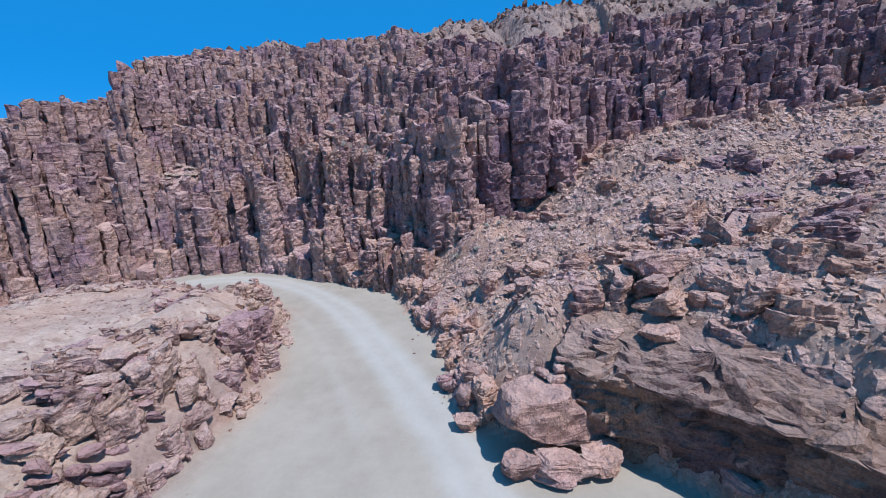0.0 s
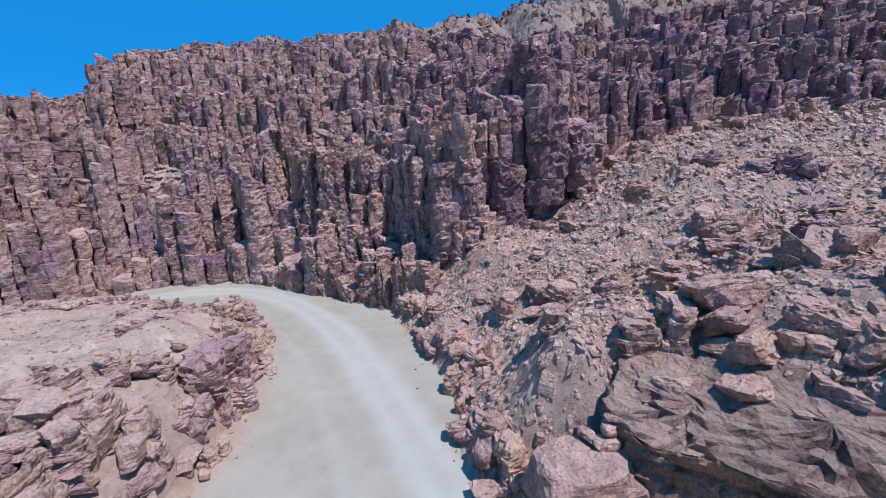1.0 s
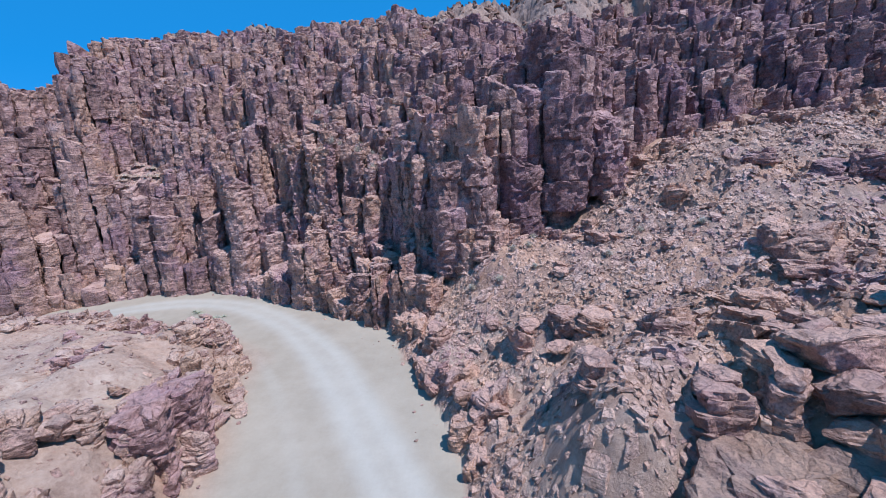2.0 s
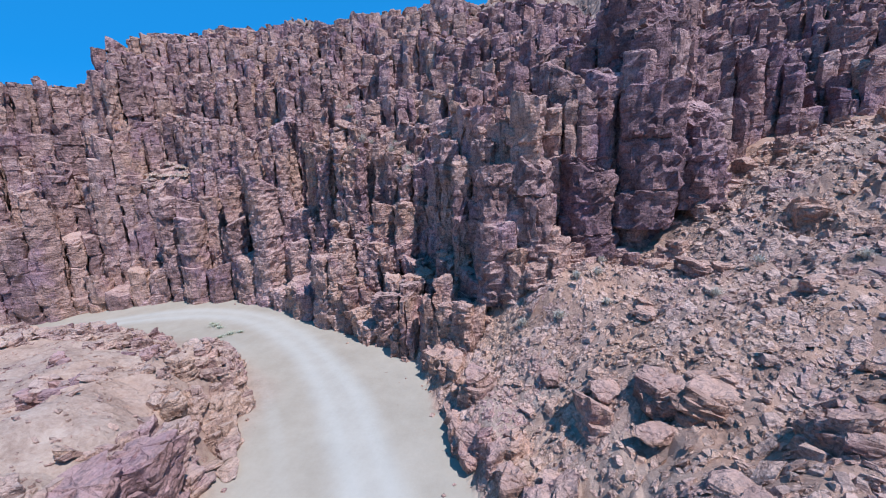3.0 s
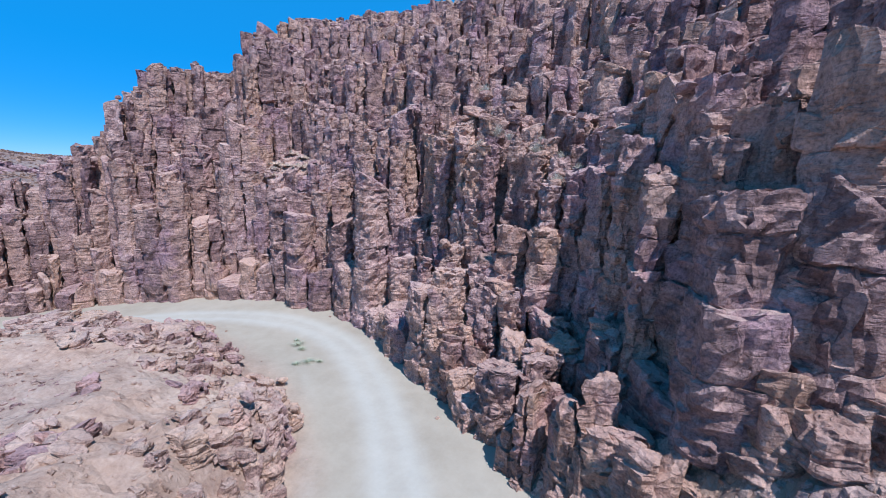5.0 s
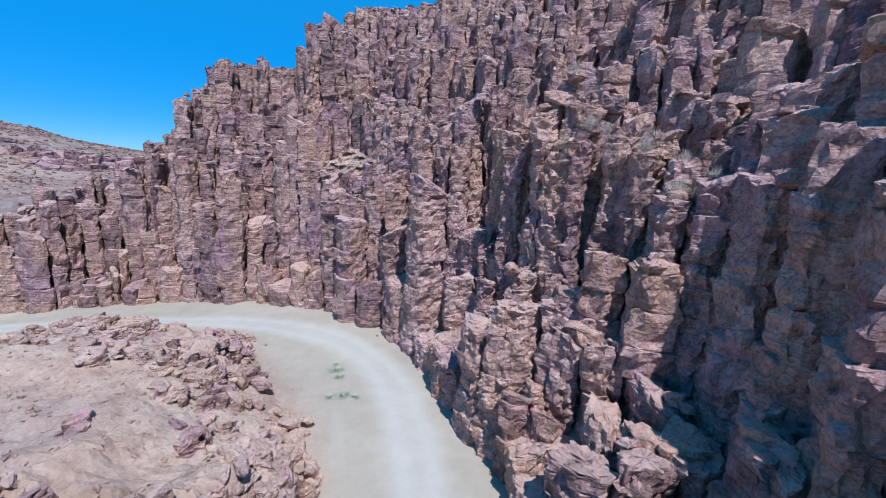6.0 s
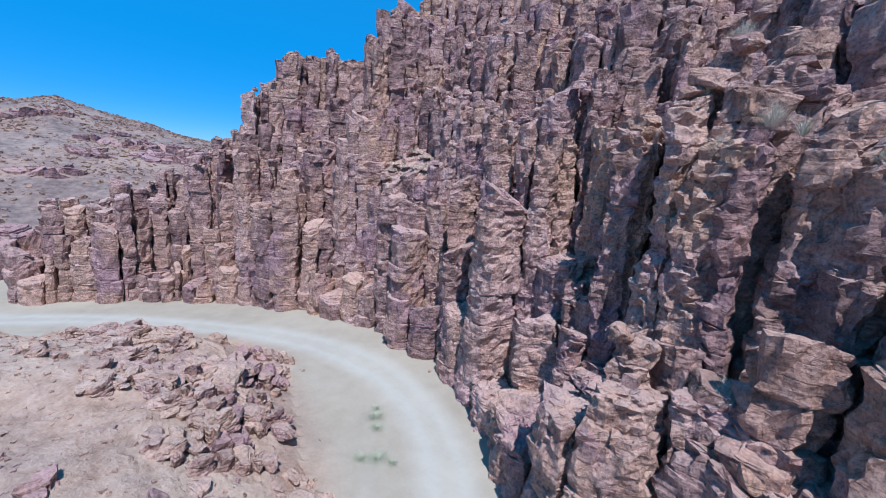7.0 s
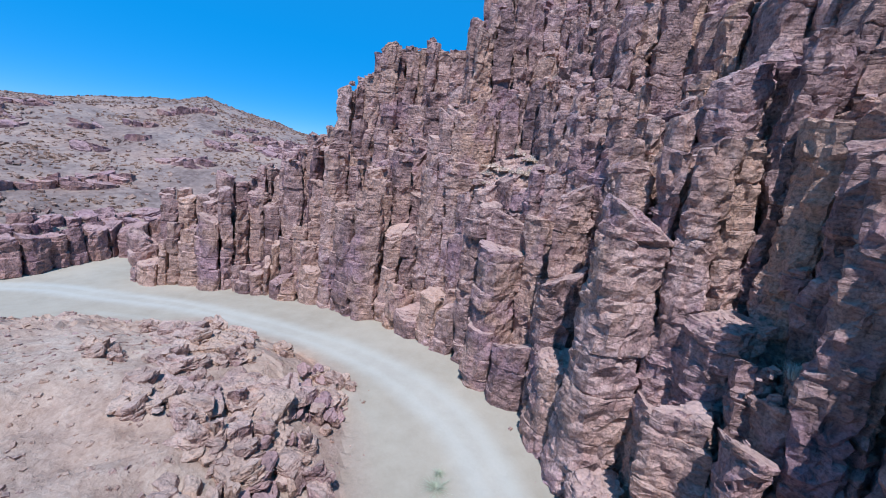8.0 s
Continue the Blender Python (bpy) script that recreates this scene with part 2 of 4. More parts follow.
def twig_material(name, a, b_):
    m = bpy.data.materials.new(name)
    m.use_nodes = True
    nt = m.node_tree
    b = nt.nodes["Principled BSDF"]
    b.inputs["Roughness"].default_value = 0.9
    isl = nt.nodes.new("ShaderNodeNewGeometry").outputs["Random Per Island"]
    r = ramp(nt, [(0.0, a), (1.0, b_)])
    nt.links.new(isl, r.inputs[0])
    nt.links.new(r.outputs[0], b.inputs["Base Color"])
    return m


DRY = twig_material("dry twigs", (0.42, 0.38, 0.31), (0.66, 0.61, 0.52))
GREEN = twig_material("green twigs", (0.33, 0.36, 0.24), (0.47, 0.48, 0.36))

# ---- the plan ----
# outer edge of the wadi floor, from behind the camera round the bend
OUT = [(16, -60), (15, 0), (12.5, 13), (9.5, 16.6), (6, 18.6), (2, 19.2), (-0.7, 21.9), (-0.9, 28), (-2.6, 33), (-5.4, 39.5), (-8.2, 45.6), (-11.6, 48.6),
       (-16, 51.4), (-19.8, 54.2), (-23.8, 56.6), (-28.5, 58.2), (-34, 58.9), (-39, 59.4), (-43.5, 58.2), (-48.3, 56), (-53, 53.3), (-58, 50.3), (-62.5, 46.8), (-66, 42.8),
       (-69, 37.8), (-72, 32.5), (-74, 36), (-78, 42), (-85, 41), (-87, 35), (-84.5, 27.5), (-81, 23), (-77, 19.5), (-76, 8), (-80, -60)]
# foot of the high cliff
CREST = [(90, 38), (60, 44), (45, 47.5), (28, 50), (20, 50), (14.5, 47.8), (11.8, 45.6), (8.5, 43.5), (4, 44.6), (-1, 44.0), (-4.5, 45.2), (-8, 47.8), (-11.6, 49.2),
         (-16, 51.8), (-19.8, 54.5), (-23.8, 56.8), (-28.5, 58.4), (-34, 59.1), (-39, 59.6), (-43.5, 58.4), (-48.3, 56.2), (-53, 53.5), (-58, 50.5), (-62.5, 47), (-66, 43),
         (-69, 38), (-72, 33), (-75, 37.5), (-76, 50), (-92, 90), (-100, 140)]
# inner edge of the wadi floor, round the low hillock
INNER = [(-17, -60), (-16.5, 5), (-15.4, 16), (-14.4, 20), (-14.3, 25), (-15.4, 30), (-16.9, 35), (-18.6, 39.5), (-21.2, 42.6), (-25.5, 44.8), (-31, 46.6),
         (-36, 48.2), (-41, 48.2), (-45.5, 46.6), (-49.5, 44), (-53, 40), (-56, 34.5), (-58.5, 28), (-60, 15), (-62, -60)]
# middle of the wheel track
TRACK = [(9, -60), (5, -10), (2.5, 10), (0.6, 17), (-3.0, 24.1), (-6.2, 30.2), (-9, 35.2), (-12.2, 40.2), (-15.6, 44.4), (-20.6, 49.2), (-26, 52.9), (-31.5, 54.2),
         (-37, 53.4), (-43, 51.2), (-48.7, 47.4), (-54.5, 43), (-60.4, 38.2), (-65, 32), (-71, 25), (-73.4, 18), (-75, -60)]


def bent(line, n=4):
    """A line of the plan, rounded at its corners."""
    p = np.array(line, float)
    for _ in range(n):
        q = np.empty((2 * len(p), 2))
        q[0], q[-1] = p[0], p[-1]
        q[1:-1:2], q[2:-1:2] = 0.75 * p[:-1] + 0.25 * p[1:], 0.25 * p[:-1] + 0.75 * p[1:]
        p = q
    return [tuple(v) for v in p]


OUT, CREST, INNER = bent(OUT, 1), bent(CREST, 1), bent(INNER, 1)


def floor_z(x, y):
    return np.clip(-1.9 + 0.022 * (np.asarray(y, float) - 15), -1.9, -0.95) - np.interp(-np.asarray(x, float), [38, 46, 66, 75, 90], [0, 0.35, 1.75, 2.2, 2.4])


def cliff_z(x, y, dc):
    """Height of the cliff's steps, dc metres behind its foot."""
    mid = np.interp(dc, [-0.6, 0, 0.6, 1.5, 3, 6, 9, 13, 18, 25, 60], [-2, 8, 12, 15, 17.5, 20.5, 24.5, 30, 34, 37.5, 45])
    west = np.interp(dc, [-0.6, 0, 1, 3, 5, 7, 9, 13, 18, 25, 60], [-3, 6, 9.5, 15, 20, 25, 28, 31.5, 34.5, 37, 42])
    east = np.interp(dc, [-0.8, 0.5, 2, 5, 10, 14, 20, 34, 60, 90], [2, 13, 16, 18.5, 22, 25, 29.5, 38, 46, 50]) - 3.0 * smooth(30, 50, x)
    back = np.interp(dc, [-0.8, 0.5, 2, 5, 10, 14, 20, 34, 60, 90], [6, 16.5, 19.5, 23, 26.5, 29.5, 32.5, 42, 50, 54])
    w3 = smooth(11, 15, x)
    east = east * (1 - w3) + back * w3
    w, v = smooth(-15, -3, x), smooth(-42, -52, x)
    z = (mid * (1 - v) + west * v) * (1 - w) + east * w
    # broken buttress with a wide shelf where the slope meets the cliff
    shelf = np.interp(dc, [-0.6, 0, 0.8, 1.6, 3, 3.6, 5, 8, 11, 14, 18, 25, 60], [-2, 3.2, 5.6, 7.6, 9.4, 12.6, 15.5, 18.4, 21, 25, 31, 37, 45])
    deep = np.interp(dc, [-0.6, 0, 1, 2.5, 4.2, 4.9, 6, 8, 11, 14, 18, 25, 60], [-2, 3, 4.6, 6.4, 8, 12, 15, 18, 21, 25, 31, 37, 45])
    w2 = smooth(-13.5, -11, x)
    shelf = shelf * (1 - w2) + deep * w2
    b = smooth(-22.5, -18.5, x) * smooth(-3, -6.5, x)
    z = z * (1 - b) + shelf * b
    # a massive tower stands out of the eastern part
    z = z + 6.0 * np.exp(-((x - 9.0) / 3.6) ** 2) * smooth(0.2, 1.5, dc) * smooth(13, 5, dc)
    cap = np.interp(x, [-100, -78, -73, -70, -68, -66, -64, -62, -60, -57, -54.5, -50, -45, -40, -35, -30, -25], [4.5, 4.5, 6, 8, 10.5, 13.5, 17.5, 22, 24, 25, 26, 31.5, 36.5, 41, 45, 50, 60])
    return np.minimum(z, cap + 0.25 * np.maximum(dc - 6, 0))


def gullies(x, y, along):
    """Shifts the cliff's steps in and out, so that buttresses and clefts stand side by side."""
    cleft = smooth(0.34, 0.52, grain2(along, x * 0, 2.6, 11))
    return (2.0 * grain2(along, x * 0, 8.0, 3) - 2.6 * cleft + 1.5 * grain2(along, y * 0.1, 4.2, 4)) * (1 - 0.6 * smooth(-24, -19, x) * smooth(0, -5, x))


def chips(p, size, seed):
    """Broken-rock noise: constant within warped cells of that size, -1 to 1."""
    size = np.asarray(size, float) * np.ones(3)
    w = 0.45 * np.stack([grain(p, 1.2 * size[0], seed + k) for k in range(3)], 1)
    i = np.floor(np.asarray(p, float) / size + w).astype(np.int64)
    return hash3(i[:, 0], i[:, 1], i[:, 2], seed + 5)


def broken(x, y):
    """Jagged relief of bare bedrock: tilted blocks of two sizes."""
    p = np.stack([x.ravel() * 0.82 + y.ravel() * 0.57, y.ravel() * 0.82 - x.ravel() * 0.57, np.zeros(x.size)], 1)
    return (0.62 * chips(p, (1.9, 1.2, 1), 110) + 0.38 * chips(p, (0.7, 0.55, 1), 120)).reshape(x.shape)


def land(x, y):
    """Height of the ground sheet; where the cliff's columns stand it lies beneath them."""
    x, y = np.asarray(x, float), np.asarray(y, float)
    f = floor_z(x, y)
    do, _ = to_line(OUT, x, y)
    di, _ = to_line(INNER, x, y)
    di = -di
    jag = broken(x, y)
    dc, along = to_line(CREST, x, y)
    wob = 0.7 * grain2(x, y, 4.0, 21) + 0.35 * grain2(x, y, 1.6, 22)
    far = smooth(-71, -78, x)
    d1 = do + wob * smooth(0, 2, do)
    rim = 1.1 + 3.0 * far
    slope = np.interp(d1, [0, 4, 8, 13, 23, 40, 70], [0, 2.0, 4.3, 6.2, 9.8, 13.2, 17.0])
    slope = slope + np.interp(d1, [0, 1.6, 3.6, 11, 22, 35], [0, 0.5, 3.7, 3.0, 1.4, 0]) * smooth(32, 22, y) * smooth(0, 5, x) + 4.2 * smooth(6, 22, x) * smooth(30, 52, y)
    hill = np.interp(d1, [0, 8, 30, 60, 85, 120, 400], [0, 1.2, 6, 13.5, 20, 25, 22])
    hill = hill * (1 + smooth(8, 60, d1) * (np.interp(y, [-40, -10, 6, 27, 36, 53, 71, 90, 140], [0.72, 0.8, 0.92, 1.02, 1.1, 0.85, 0.66, 0.6, 0.55]) - 1))
    talus = f + rim * smooth(-0.3, 2.0, d1) + (slope * (1 - far) + hill * far)
    talus = talus + smooth(0.5, 4, do) * ((1 - smooth(-88, -98, x)) * (0.55 * grain2(x, y, 3.1, 5) + 0.28 * grain2(x, y, 1.1, 6)) + (1 - 0.5 * far) * grain2(x, y, 9.0, 7) + 2.2 * far * grain2(x, y, 31.0, 77) * smooth(20, 60, do) + (1 - smooth(-88, -98, x)) * jag * (0.2 + 0.16 * smooth(6, 1, do) + 0.25 * smooth(0.0, 0.6, grain2(x, y, 7.0, 17))))
    talus = talus + 2.3 * np.exp(-((x - 1.5) / 5.5) ** 2 - ((y - 42.5) / 4.5) ** 2) * smooth(1.5, 6, do)
    cz = cliff_z(x, y, dc + gullies(x, y, along) - 4.2 * smooth(27, 22, dc))
    cz = cz + smooth(20, 30, dc) * (1.6 * grain2(x, y, 6, 8) + 0.8 * grain2(x, y, 2.4, 9) + 0.8 * jag) - 3.0 * smooth(26, 20, dc)
    z = np.where(do > 0, talus, f)
    z = np.where(dc > -0.3, np.maximum(z, cz), z)
    east = 1 + 0.2 * smooth(-32, -20, x)
    rise = np.interp(di + wob * smooth(0, 2, di), [0, 1.0, 2.3, 5, 9, 20, 60], [0, 1.6, 2.8, 4.0, 5.0, 5.8, 8.0]) * east
    gentle = smooth(-21, -25, x)
    rise = rise * (1 - gentle) + gentle * np.interp(di + wob * smooth(0, 2, di), [0, 1.0, 2.3, 5, 9, 20, 60], [0, 0.5, 1.2, 2.5, 3.6, 4.6, 7.0])
    knoll = f + rise + smooth(0.3, 3, di) * (0.35 * grain2(x, y, 2.7, 12) + 0.16 * grain2(x, y, 0.9, 13) + 0.45 * grain2(x, y, 8, 14) + jag * (0.05 + 0.22 * smooth(5.5, 1.5, di + 2.5 * grain2(x, y, 5, 18)) + 0.2 * smooth(0.25, 0.5, grain2(x, y, 6, 19))))
    z = np.where(di > 0, knoll, z)
    flat = (do <= 0) & (di <= 0)
    z = z + np.where(flat, 0.05 * grain2(x, y, 3.0, 15) + 0.10 * smooth(-3, 0, np.maximum(do, di)), 0)
    return z


def stretch(a, b, step, reach):
    """Grid lines, even from a to b and ever wider out to reach on both sides."""
    mid = list(np.arange(a, b + step / 2, step))
    lo, hi, s = [a], [b], step
    while hi[-1] - b < reach:
        s *= 1.08
        hi.append(hi[-1] + s)
        lo.append(lo[-1] - s)
    return np.array(lo[:0:-1] + mid + hi[1:])


gx, gy = stretch(-92, 42, 0.3, 2500), stretch(-4, 84, 0.3, 2500)
X, Y = np.meshgrid(gx, gy)
Z = land(X, Y)
verts = np.stack([X.ravel(), Y.ravel(), Z.ravel()], 1)
ny, nx = X.shape
idx = np.arange(nx * ny).reshape(ny, nx)
quads = np.stack([idx[:-1, :-1], idx[:-1, 1:], idx[1:, 1:], idx[1:, :-1]], -1).reshape(-1, 4)
ground = mesh_from("ground", verts.tolist(), quads.tolist(), GROUND)
tagged(ground, "pale desert ground of sand, gravel and rubble slopes", "ground", kind="structure")


def cover(x, y):
    do, _ = to_line(OUT, x, y)
    di, _ = to_line(INNER, x, y)
    edge = np.maximum(do - 1.6 * smooth(-13, -17, x), -di) + 0.5 * grain2(x, y, 1.7, 31) + 0.3 * grain2(x, y, 0.7, 32)
    sand = smooth(0.5, -0.2, edge) * (1 - 0.5 * smooth(-2.6, -0.2, -di + 1.2 * grain2(x, y, 4, 40)))
    pinkish = smooth(0.0, 2.5, -di) * (0.55 + 0.45 * smooth(-0.3, 0.4, grain2(x, y, 7, 33)))
    pinkish = np.maximum(pinkish, smooth(-0.2, 0.3, -np.abs(do - 3) + 2 + 2 * grain2(x, y, 6, 35)) * 0.5 * smooth(-30, -8, x))
    dt, _ = to_line(bent(TRACK, 2), x, y)
    w = np.abs(dt) + 0.22 * grain2(x, y, 5.0, 34) + 0.12 * grain2(x, y, 1.1, 36)
    track = smooth(2.3, 0.7, w) * (0.7 + 0.3 * smooth(0.25, 0.75, w)) + 0.3 * smooth(0.6, 0.2, np.abs(np.abs(dt + 4.2 + 0.8 * grain2(x, y, 15, 37)) - 0.0)) * smooth(-0.2, 0.3, grain2(x, y, 9, 38))
    track = np.clip(0.85 * track, 0, 1)
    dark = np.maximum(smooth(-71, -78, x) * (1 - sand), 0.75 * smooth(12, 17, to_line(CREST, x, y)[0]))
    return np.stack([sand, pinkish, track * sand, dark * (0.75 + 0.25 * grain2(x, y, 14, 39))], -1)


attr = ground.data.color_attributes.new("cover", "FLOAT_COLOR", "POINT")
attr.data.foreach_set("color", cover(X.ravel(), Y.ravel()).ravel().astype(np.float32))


# ---- rock columns ----
def cell(p, others, size):
    """The part of the plan nearer to p than to the others."""
    poly = [np.array(p) + size * np.array([math.cos(a), math.sin(a)]) for a in np.linspace(0, 2 * math.pi, 9)[:-1]]
    for o in others:
        n = o - p
        c = n @ (p + o) / 2
        out = []
        for a, b in zip(poly, poly[1:] + poly[:1]):
            da, db = a @ n - c, b @ n - c
            if da <= 0:
                out.append(a)
            if (da < 0) != (db < 0):
                out.append(a + (b - a) * (da / (da - db)))
        poly = out
        if len(poly) < 3:
            return None
    return np.array(poly)


def even(poly, step, cut=0.13):
    """The outline with its corners nicked and its long sides divided."""
    out = []
    for a, b in zip(poly, np.roll(poly, -1, 0)):
        side = np.hypot(*(b - a))
        n = int(np.clip(round(side * (1 - 2 * cut) / step), 1, 9))
        out += [a + (b - a) * (cut + (1 - 2 * cut) * k / n) for k in range(n + (1 if side * cut > 0.05 else 0))]
    return np.array(out)


def bedded(poly, z0, z1, beds=(0.7, 2.6), step=0.42, inset=0.05, jut=0.035, taper=0.1, rough=0.16, tip=0.06, gap=0.985, cut=0.13, dip=(0, 0), round_top=0.0, ramped=None):
    """A weathered rock of that outline from z0 to z1, cut by bedding joints into blocks that jut unevenly."""
    r = rng
    base = even(poly, step, cut)
    mid = base.mean(0)
    size = np.sqrt(np.abs(np.sum(base[:, 0] * np.roll(base[:, 1], -1) - base[:, 1] * np.roll(base[:, 0], -1))) / 2)
    rings, z = [], z0
    lean = r.normal(0, 0.012, 2) * (ramped is None)
    nick = inset / max(size, 0.3)
    while z < z1 - 0.05:
        t = r.uniform(*beds)
        top = z1 if z + t > z1 - 0.25 else z + t
        up = (z - z0) / max(z1 - z0, 1)
        k = gap * r.uniform(1 - jut, 1 + jut) * (1 - taper * up) * (1 - round_top * max(0.0, (top - z0) / (z1 - z0)) ** 3)
        s = r.normal(0, 0.03 * size, 2) + lean * (z - z0)
        h = top - z
        e = min(0.12, 0.28 * h)
        rings += [(z + 0.015, k - nick, s), (z + e, k, s)]
        more = int(h / (1.6 * step))
        for m in range(1, more + 1):
            rings.append((z + e + (h - 2 * e) * m / (more + 1), k * r.uniform(0.985, 1.02), s))
        rings += [(top - e, k, s), (top, k - nick * r.uniform(0.7, 2.0), s)]
        z = top
    zt, kt, st = rings[-1]
    for q in ((0.88, 0.74, 0.6, 0.46, 0.32, 0.17) if size > 2 else (0.6,)):
        rings.append((zt + tip * (1 - q), kt * q, st))
    n = len(base)
    V = np.concatenate([np.column_stack([mid + (base - mid) * k + s, np.full(n, z)]) for z, k, s in rings] + [[[*(mid + st), zt + tip]]])
    slope = r.normal(0, 0.26, 2) if ramped is None else ramped
    V[:, 2] += smooth(z1 - 1.2, z1, V[:, 2]) * ((V[:, :2] - mid) @ slope) + (V[:, :2] - mid) @ np.array(dip, float)
    F = []
    for i in range(len(rings) - 1):
        a, b = i * n, (i + 1) * n
        F += [(a + j, a + (j + 1) % n, b + (j + 1) % n, b + j) for j in range(n)]
    a, tipv = (len(rings) - 1) * n, len(V) - 1
    F += [(a + j, a + (j + 1) % n, tipv) for j in range(n)]
    if rough:
        W = V.copy()
        for ax in range(3):
            V[:, ax] += rough * (1.0 if ax < 2 else 0.55) * (1.1 * grain(W, 1.7, 40 + ax) + 0.7 * grain(W, 0.34, 60 + ax))
        chip = rough * (0.75 * chips(W, (0.75, 0.75, 2.0), 130) + 0.6 * chips(W, (0.36, 0.36, 0.8), 140) + (0.4 * chips(W, (0.2, 0.2, 0.3), 145) if step < 0.3 else 0))
        away = W[:, :2] - mid
        V[:, :2] += away / (np.hypot(*away.T)[:, None] + 0.05) * chip[:, None]
        V[:, 2] += 0.5 * chip
    return V, F


def scatter(x0, x1, y0, y1, step, thin=0.3):
    """Jittered points of the plan, some left out so that the cells between them differ in size."""
    pts = []
    for iy, y in enumerate(np.arange(y0, y1, step * 0.87)):
        for x in np.arange(x0, x1, step):
            pts.append((x + (iy % 2) * step / 2, y))
    pts = np.array(pts) + rng.uniform(-0.5, 0.5, (len(pts), 2)) * step
    return pts[rng.random(len(pts)) > thin]


def columns(cells, top, low, parents, sec_of, size, order, fine, name, beds=(0.7, 2.6), most=290, loose_in=None, fans=None, dark=None, tall=None):
    """Close-set rock columns with the given tops and bottoms, as parts of the cliff's stretches."""
    made, rest = [0] * len(parents), [([], [], 0) for _ in parents]
    for i in order:
        p = cells[i]
        nb = np.argsort(((cells - p) ** 2).sum(1))[1:17]
        poly = cell(p, cells[nb], size * 1.75)
        if poly is None or len(poly) < 3:
            continue
        hi = top[i]
        lo = min(hi - 0.8, top[nb[:8]].min() - 1.2, low[i])
        lo = max(lo, hi - 22, -4.0)
        if hi - lo < 0.4:
            continue
        stuff = MAUVE_AND_SHADE if dark is not None and dark[i] else CLIFF
        if fans is not None and fans[i, 2]:
            V, F = bedded(poly, lo, hi, step=fine[i], beds=beds, inset=0.03, taper=0.0, gap=1.03, tip=0.0, ramped=fans[i, :2])
        elif tall is not None and tall[i]:
            V, F = bedded(poly, lo, hi, step=fine[i], beds=(0.9, 2.8), jut=0.06, rough=0.17, gap=0.96, cut=0.19)
        elif loose_in is not None and loose_in[i]:
            V, F = bedded(poly, lo, hi, step=fine[i], beds=(0.9, 2.6), jut=0.12, inset=0.06, taper=0.1, cut=0.16, rough=0.2, round_top=0.08)
        else:
            V, F = bedded(poly, lo, hi, step=fine[i], beds=beds, gap=0.96, cut=0.19, jut=0.06, inset=0.06, taper=0.12)
        k = sec_of[i]
        if made[k] < most:
            mesh_from(name, V.tolist(), F, stuff, parents[k])
            made[k] += 1
        else:
            vs, fs, n = rest[k]
            vs.append(V)
            fs += [tuple(a + n for a in f) for f in F]
            rest[k] = (vs, fs, n + len(V))
    for k, (vs, fs, n) in enumerate(rest):
        if n:
            tagged(mesh_from("upper_columns", np.concatenate(vs).tolist(), fs, MAUVE_AND_SHADE if dark is not None and dark[order][sec_of[order] == k].mean() > 0.5 else CLIFF, parents[k]), kind="stuff")


STEP = 1.22
cells = scatter(-80, 62, 26, 96, STEP, 0.33)
dc, along = to_line(CREST, cells[:, 0], cells[:, 1])
keep = (dc > -0.7) & (dc < 27) & ((dc < 20) | (rng.random(len(cells)) > 0.3))
# few, and so wide, columns in the tower
keep &= (np.hypot((cells[:, 0] - 9) / 6.5, (dc - 4) / 6.5) > 1) | (rng.random(len(cells)) < 0.72)
# broad blocks in the buttress and at the foot of the bend
keep &= (cells[:, 0] < -15) | (cells[:, 0] > 3) | (dc > 4.5) | (rng.random(len(cells)) < 0.5)
keep &= (cells[:, 0] > -18) | (dc > 2.5) | (rng.random(len(cells)) < 0.78)
cells, dc, along = cells[keep], dc[keep], along[keep]
# neighbouring columns stand in clumps of about one height
clump = rng.uniform(0, 1, (len(cells) // 4, 2)) * (cells.max(0) - cells.min(0)) + cells.min(0)
near = np.argmin(((cells[:, None, :] - clump[None, :, :]) ** 2).sum(2), 1)
shift = rng.normal(0, 1.0, len(clump))
dcl, alongl = to_line(CREST, clump[:, 0], clump[:, 1])
blend = 0.6 * (dcl[near] - dc) + (rng.normal(0, 0.75, len(clump)) * smooth(0.4, 2.0, dcl) * (1 - 0.7 * smooth(-23, -19, clump[:, 0]) * smooth(1, -4, clump[:, 0])))[near]
top = cliff_z(cells[:, 0], cells[:, 1], np.maximum(dc + np.clip(blend, -1.5, 1.5) + gullies(cells[:, 0], cells[:, 1], along), -0.3 + 0.3 * dc)) + (1.0 - 0.8 * smooth(6, 13, dc)) * shift[near] * smooth(0, 3, dc) + rng.normal(0, 0.6, len(cells)) * (1 - 0.75 * smooth(4, 12, dc)) * (1 - 0.5 * smooth(-52, -58, cells[:, 0])) + np.where(rng.random(len(cells)) < 0.04, 1.3, 0.0) * smooth(2, 6, dc) * smooth(12, 7, dc)
do_c, _ = to_line(OUT, cells[:, 0], cells[:, 1])
under = land(cells[:, 0], cells[:, 1])
low = under + 0.4
low = np.where(dc < 5, np.where(do_c < 5.5, floor_z(cells[:, 0], cells[:, 1]) - 0.3, under - 1.2), low)
sections = 7
cliffs = [tagged(new("cliff_%d" % (k + 1)), "brown jointed cliff of weathered rock columns over the wadi", "cliff", kind="structure") for k in range(sections)]
sec_of = np.empty(len(cells), int)
sec_of[np.argsort(along)] = np.minimum((np.arange(len(cells)) * sections) // len(cells), sections - 1)
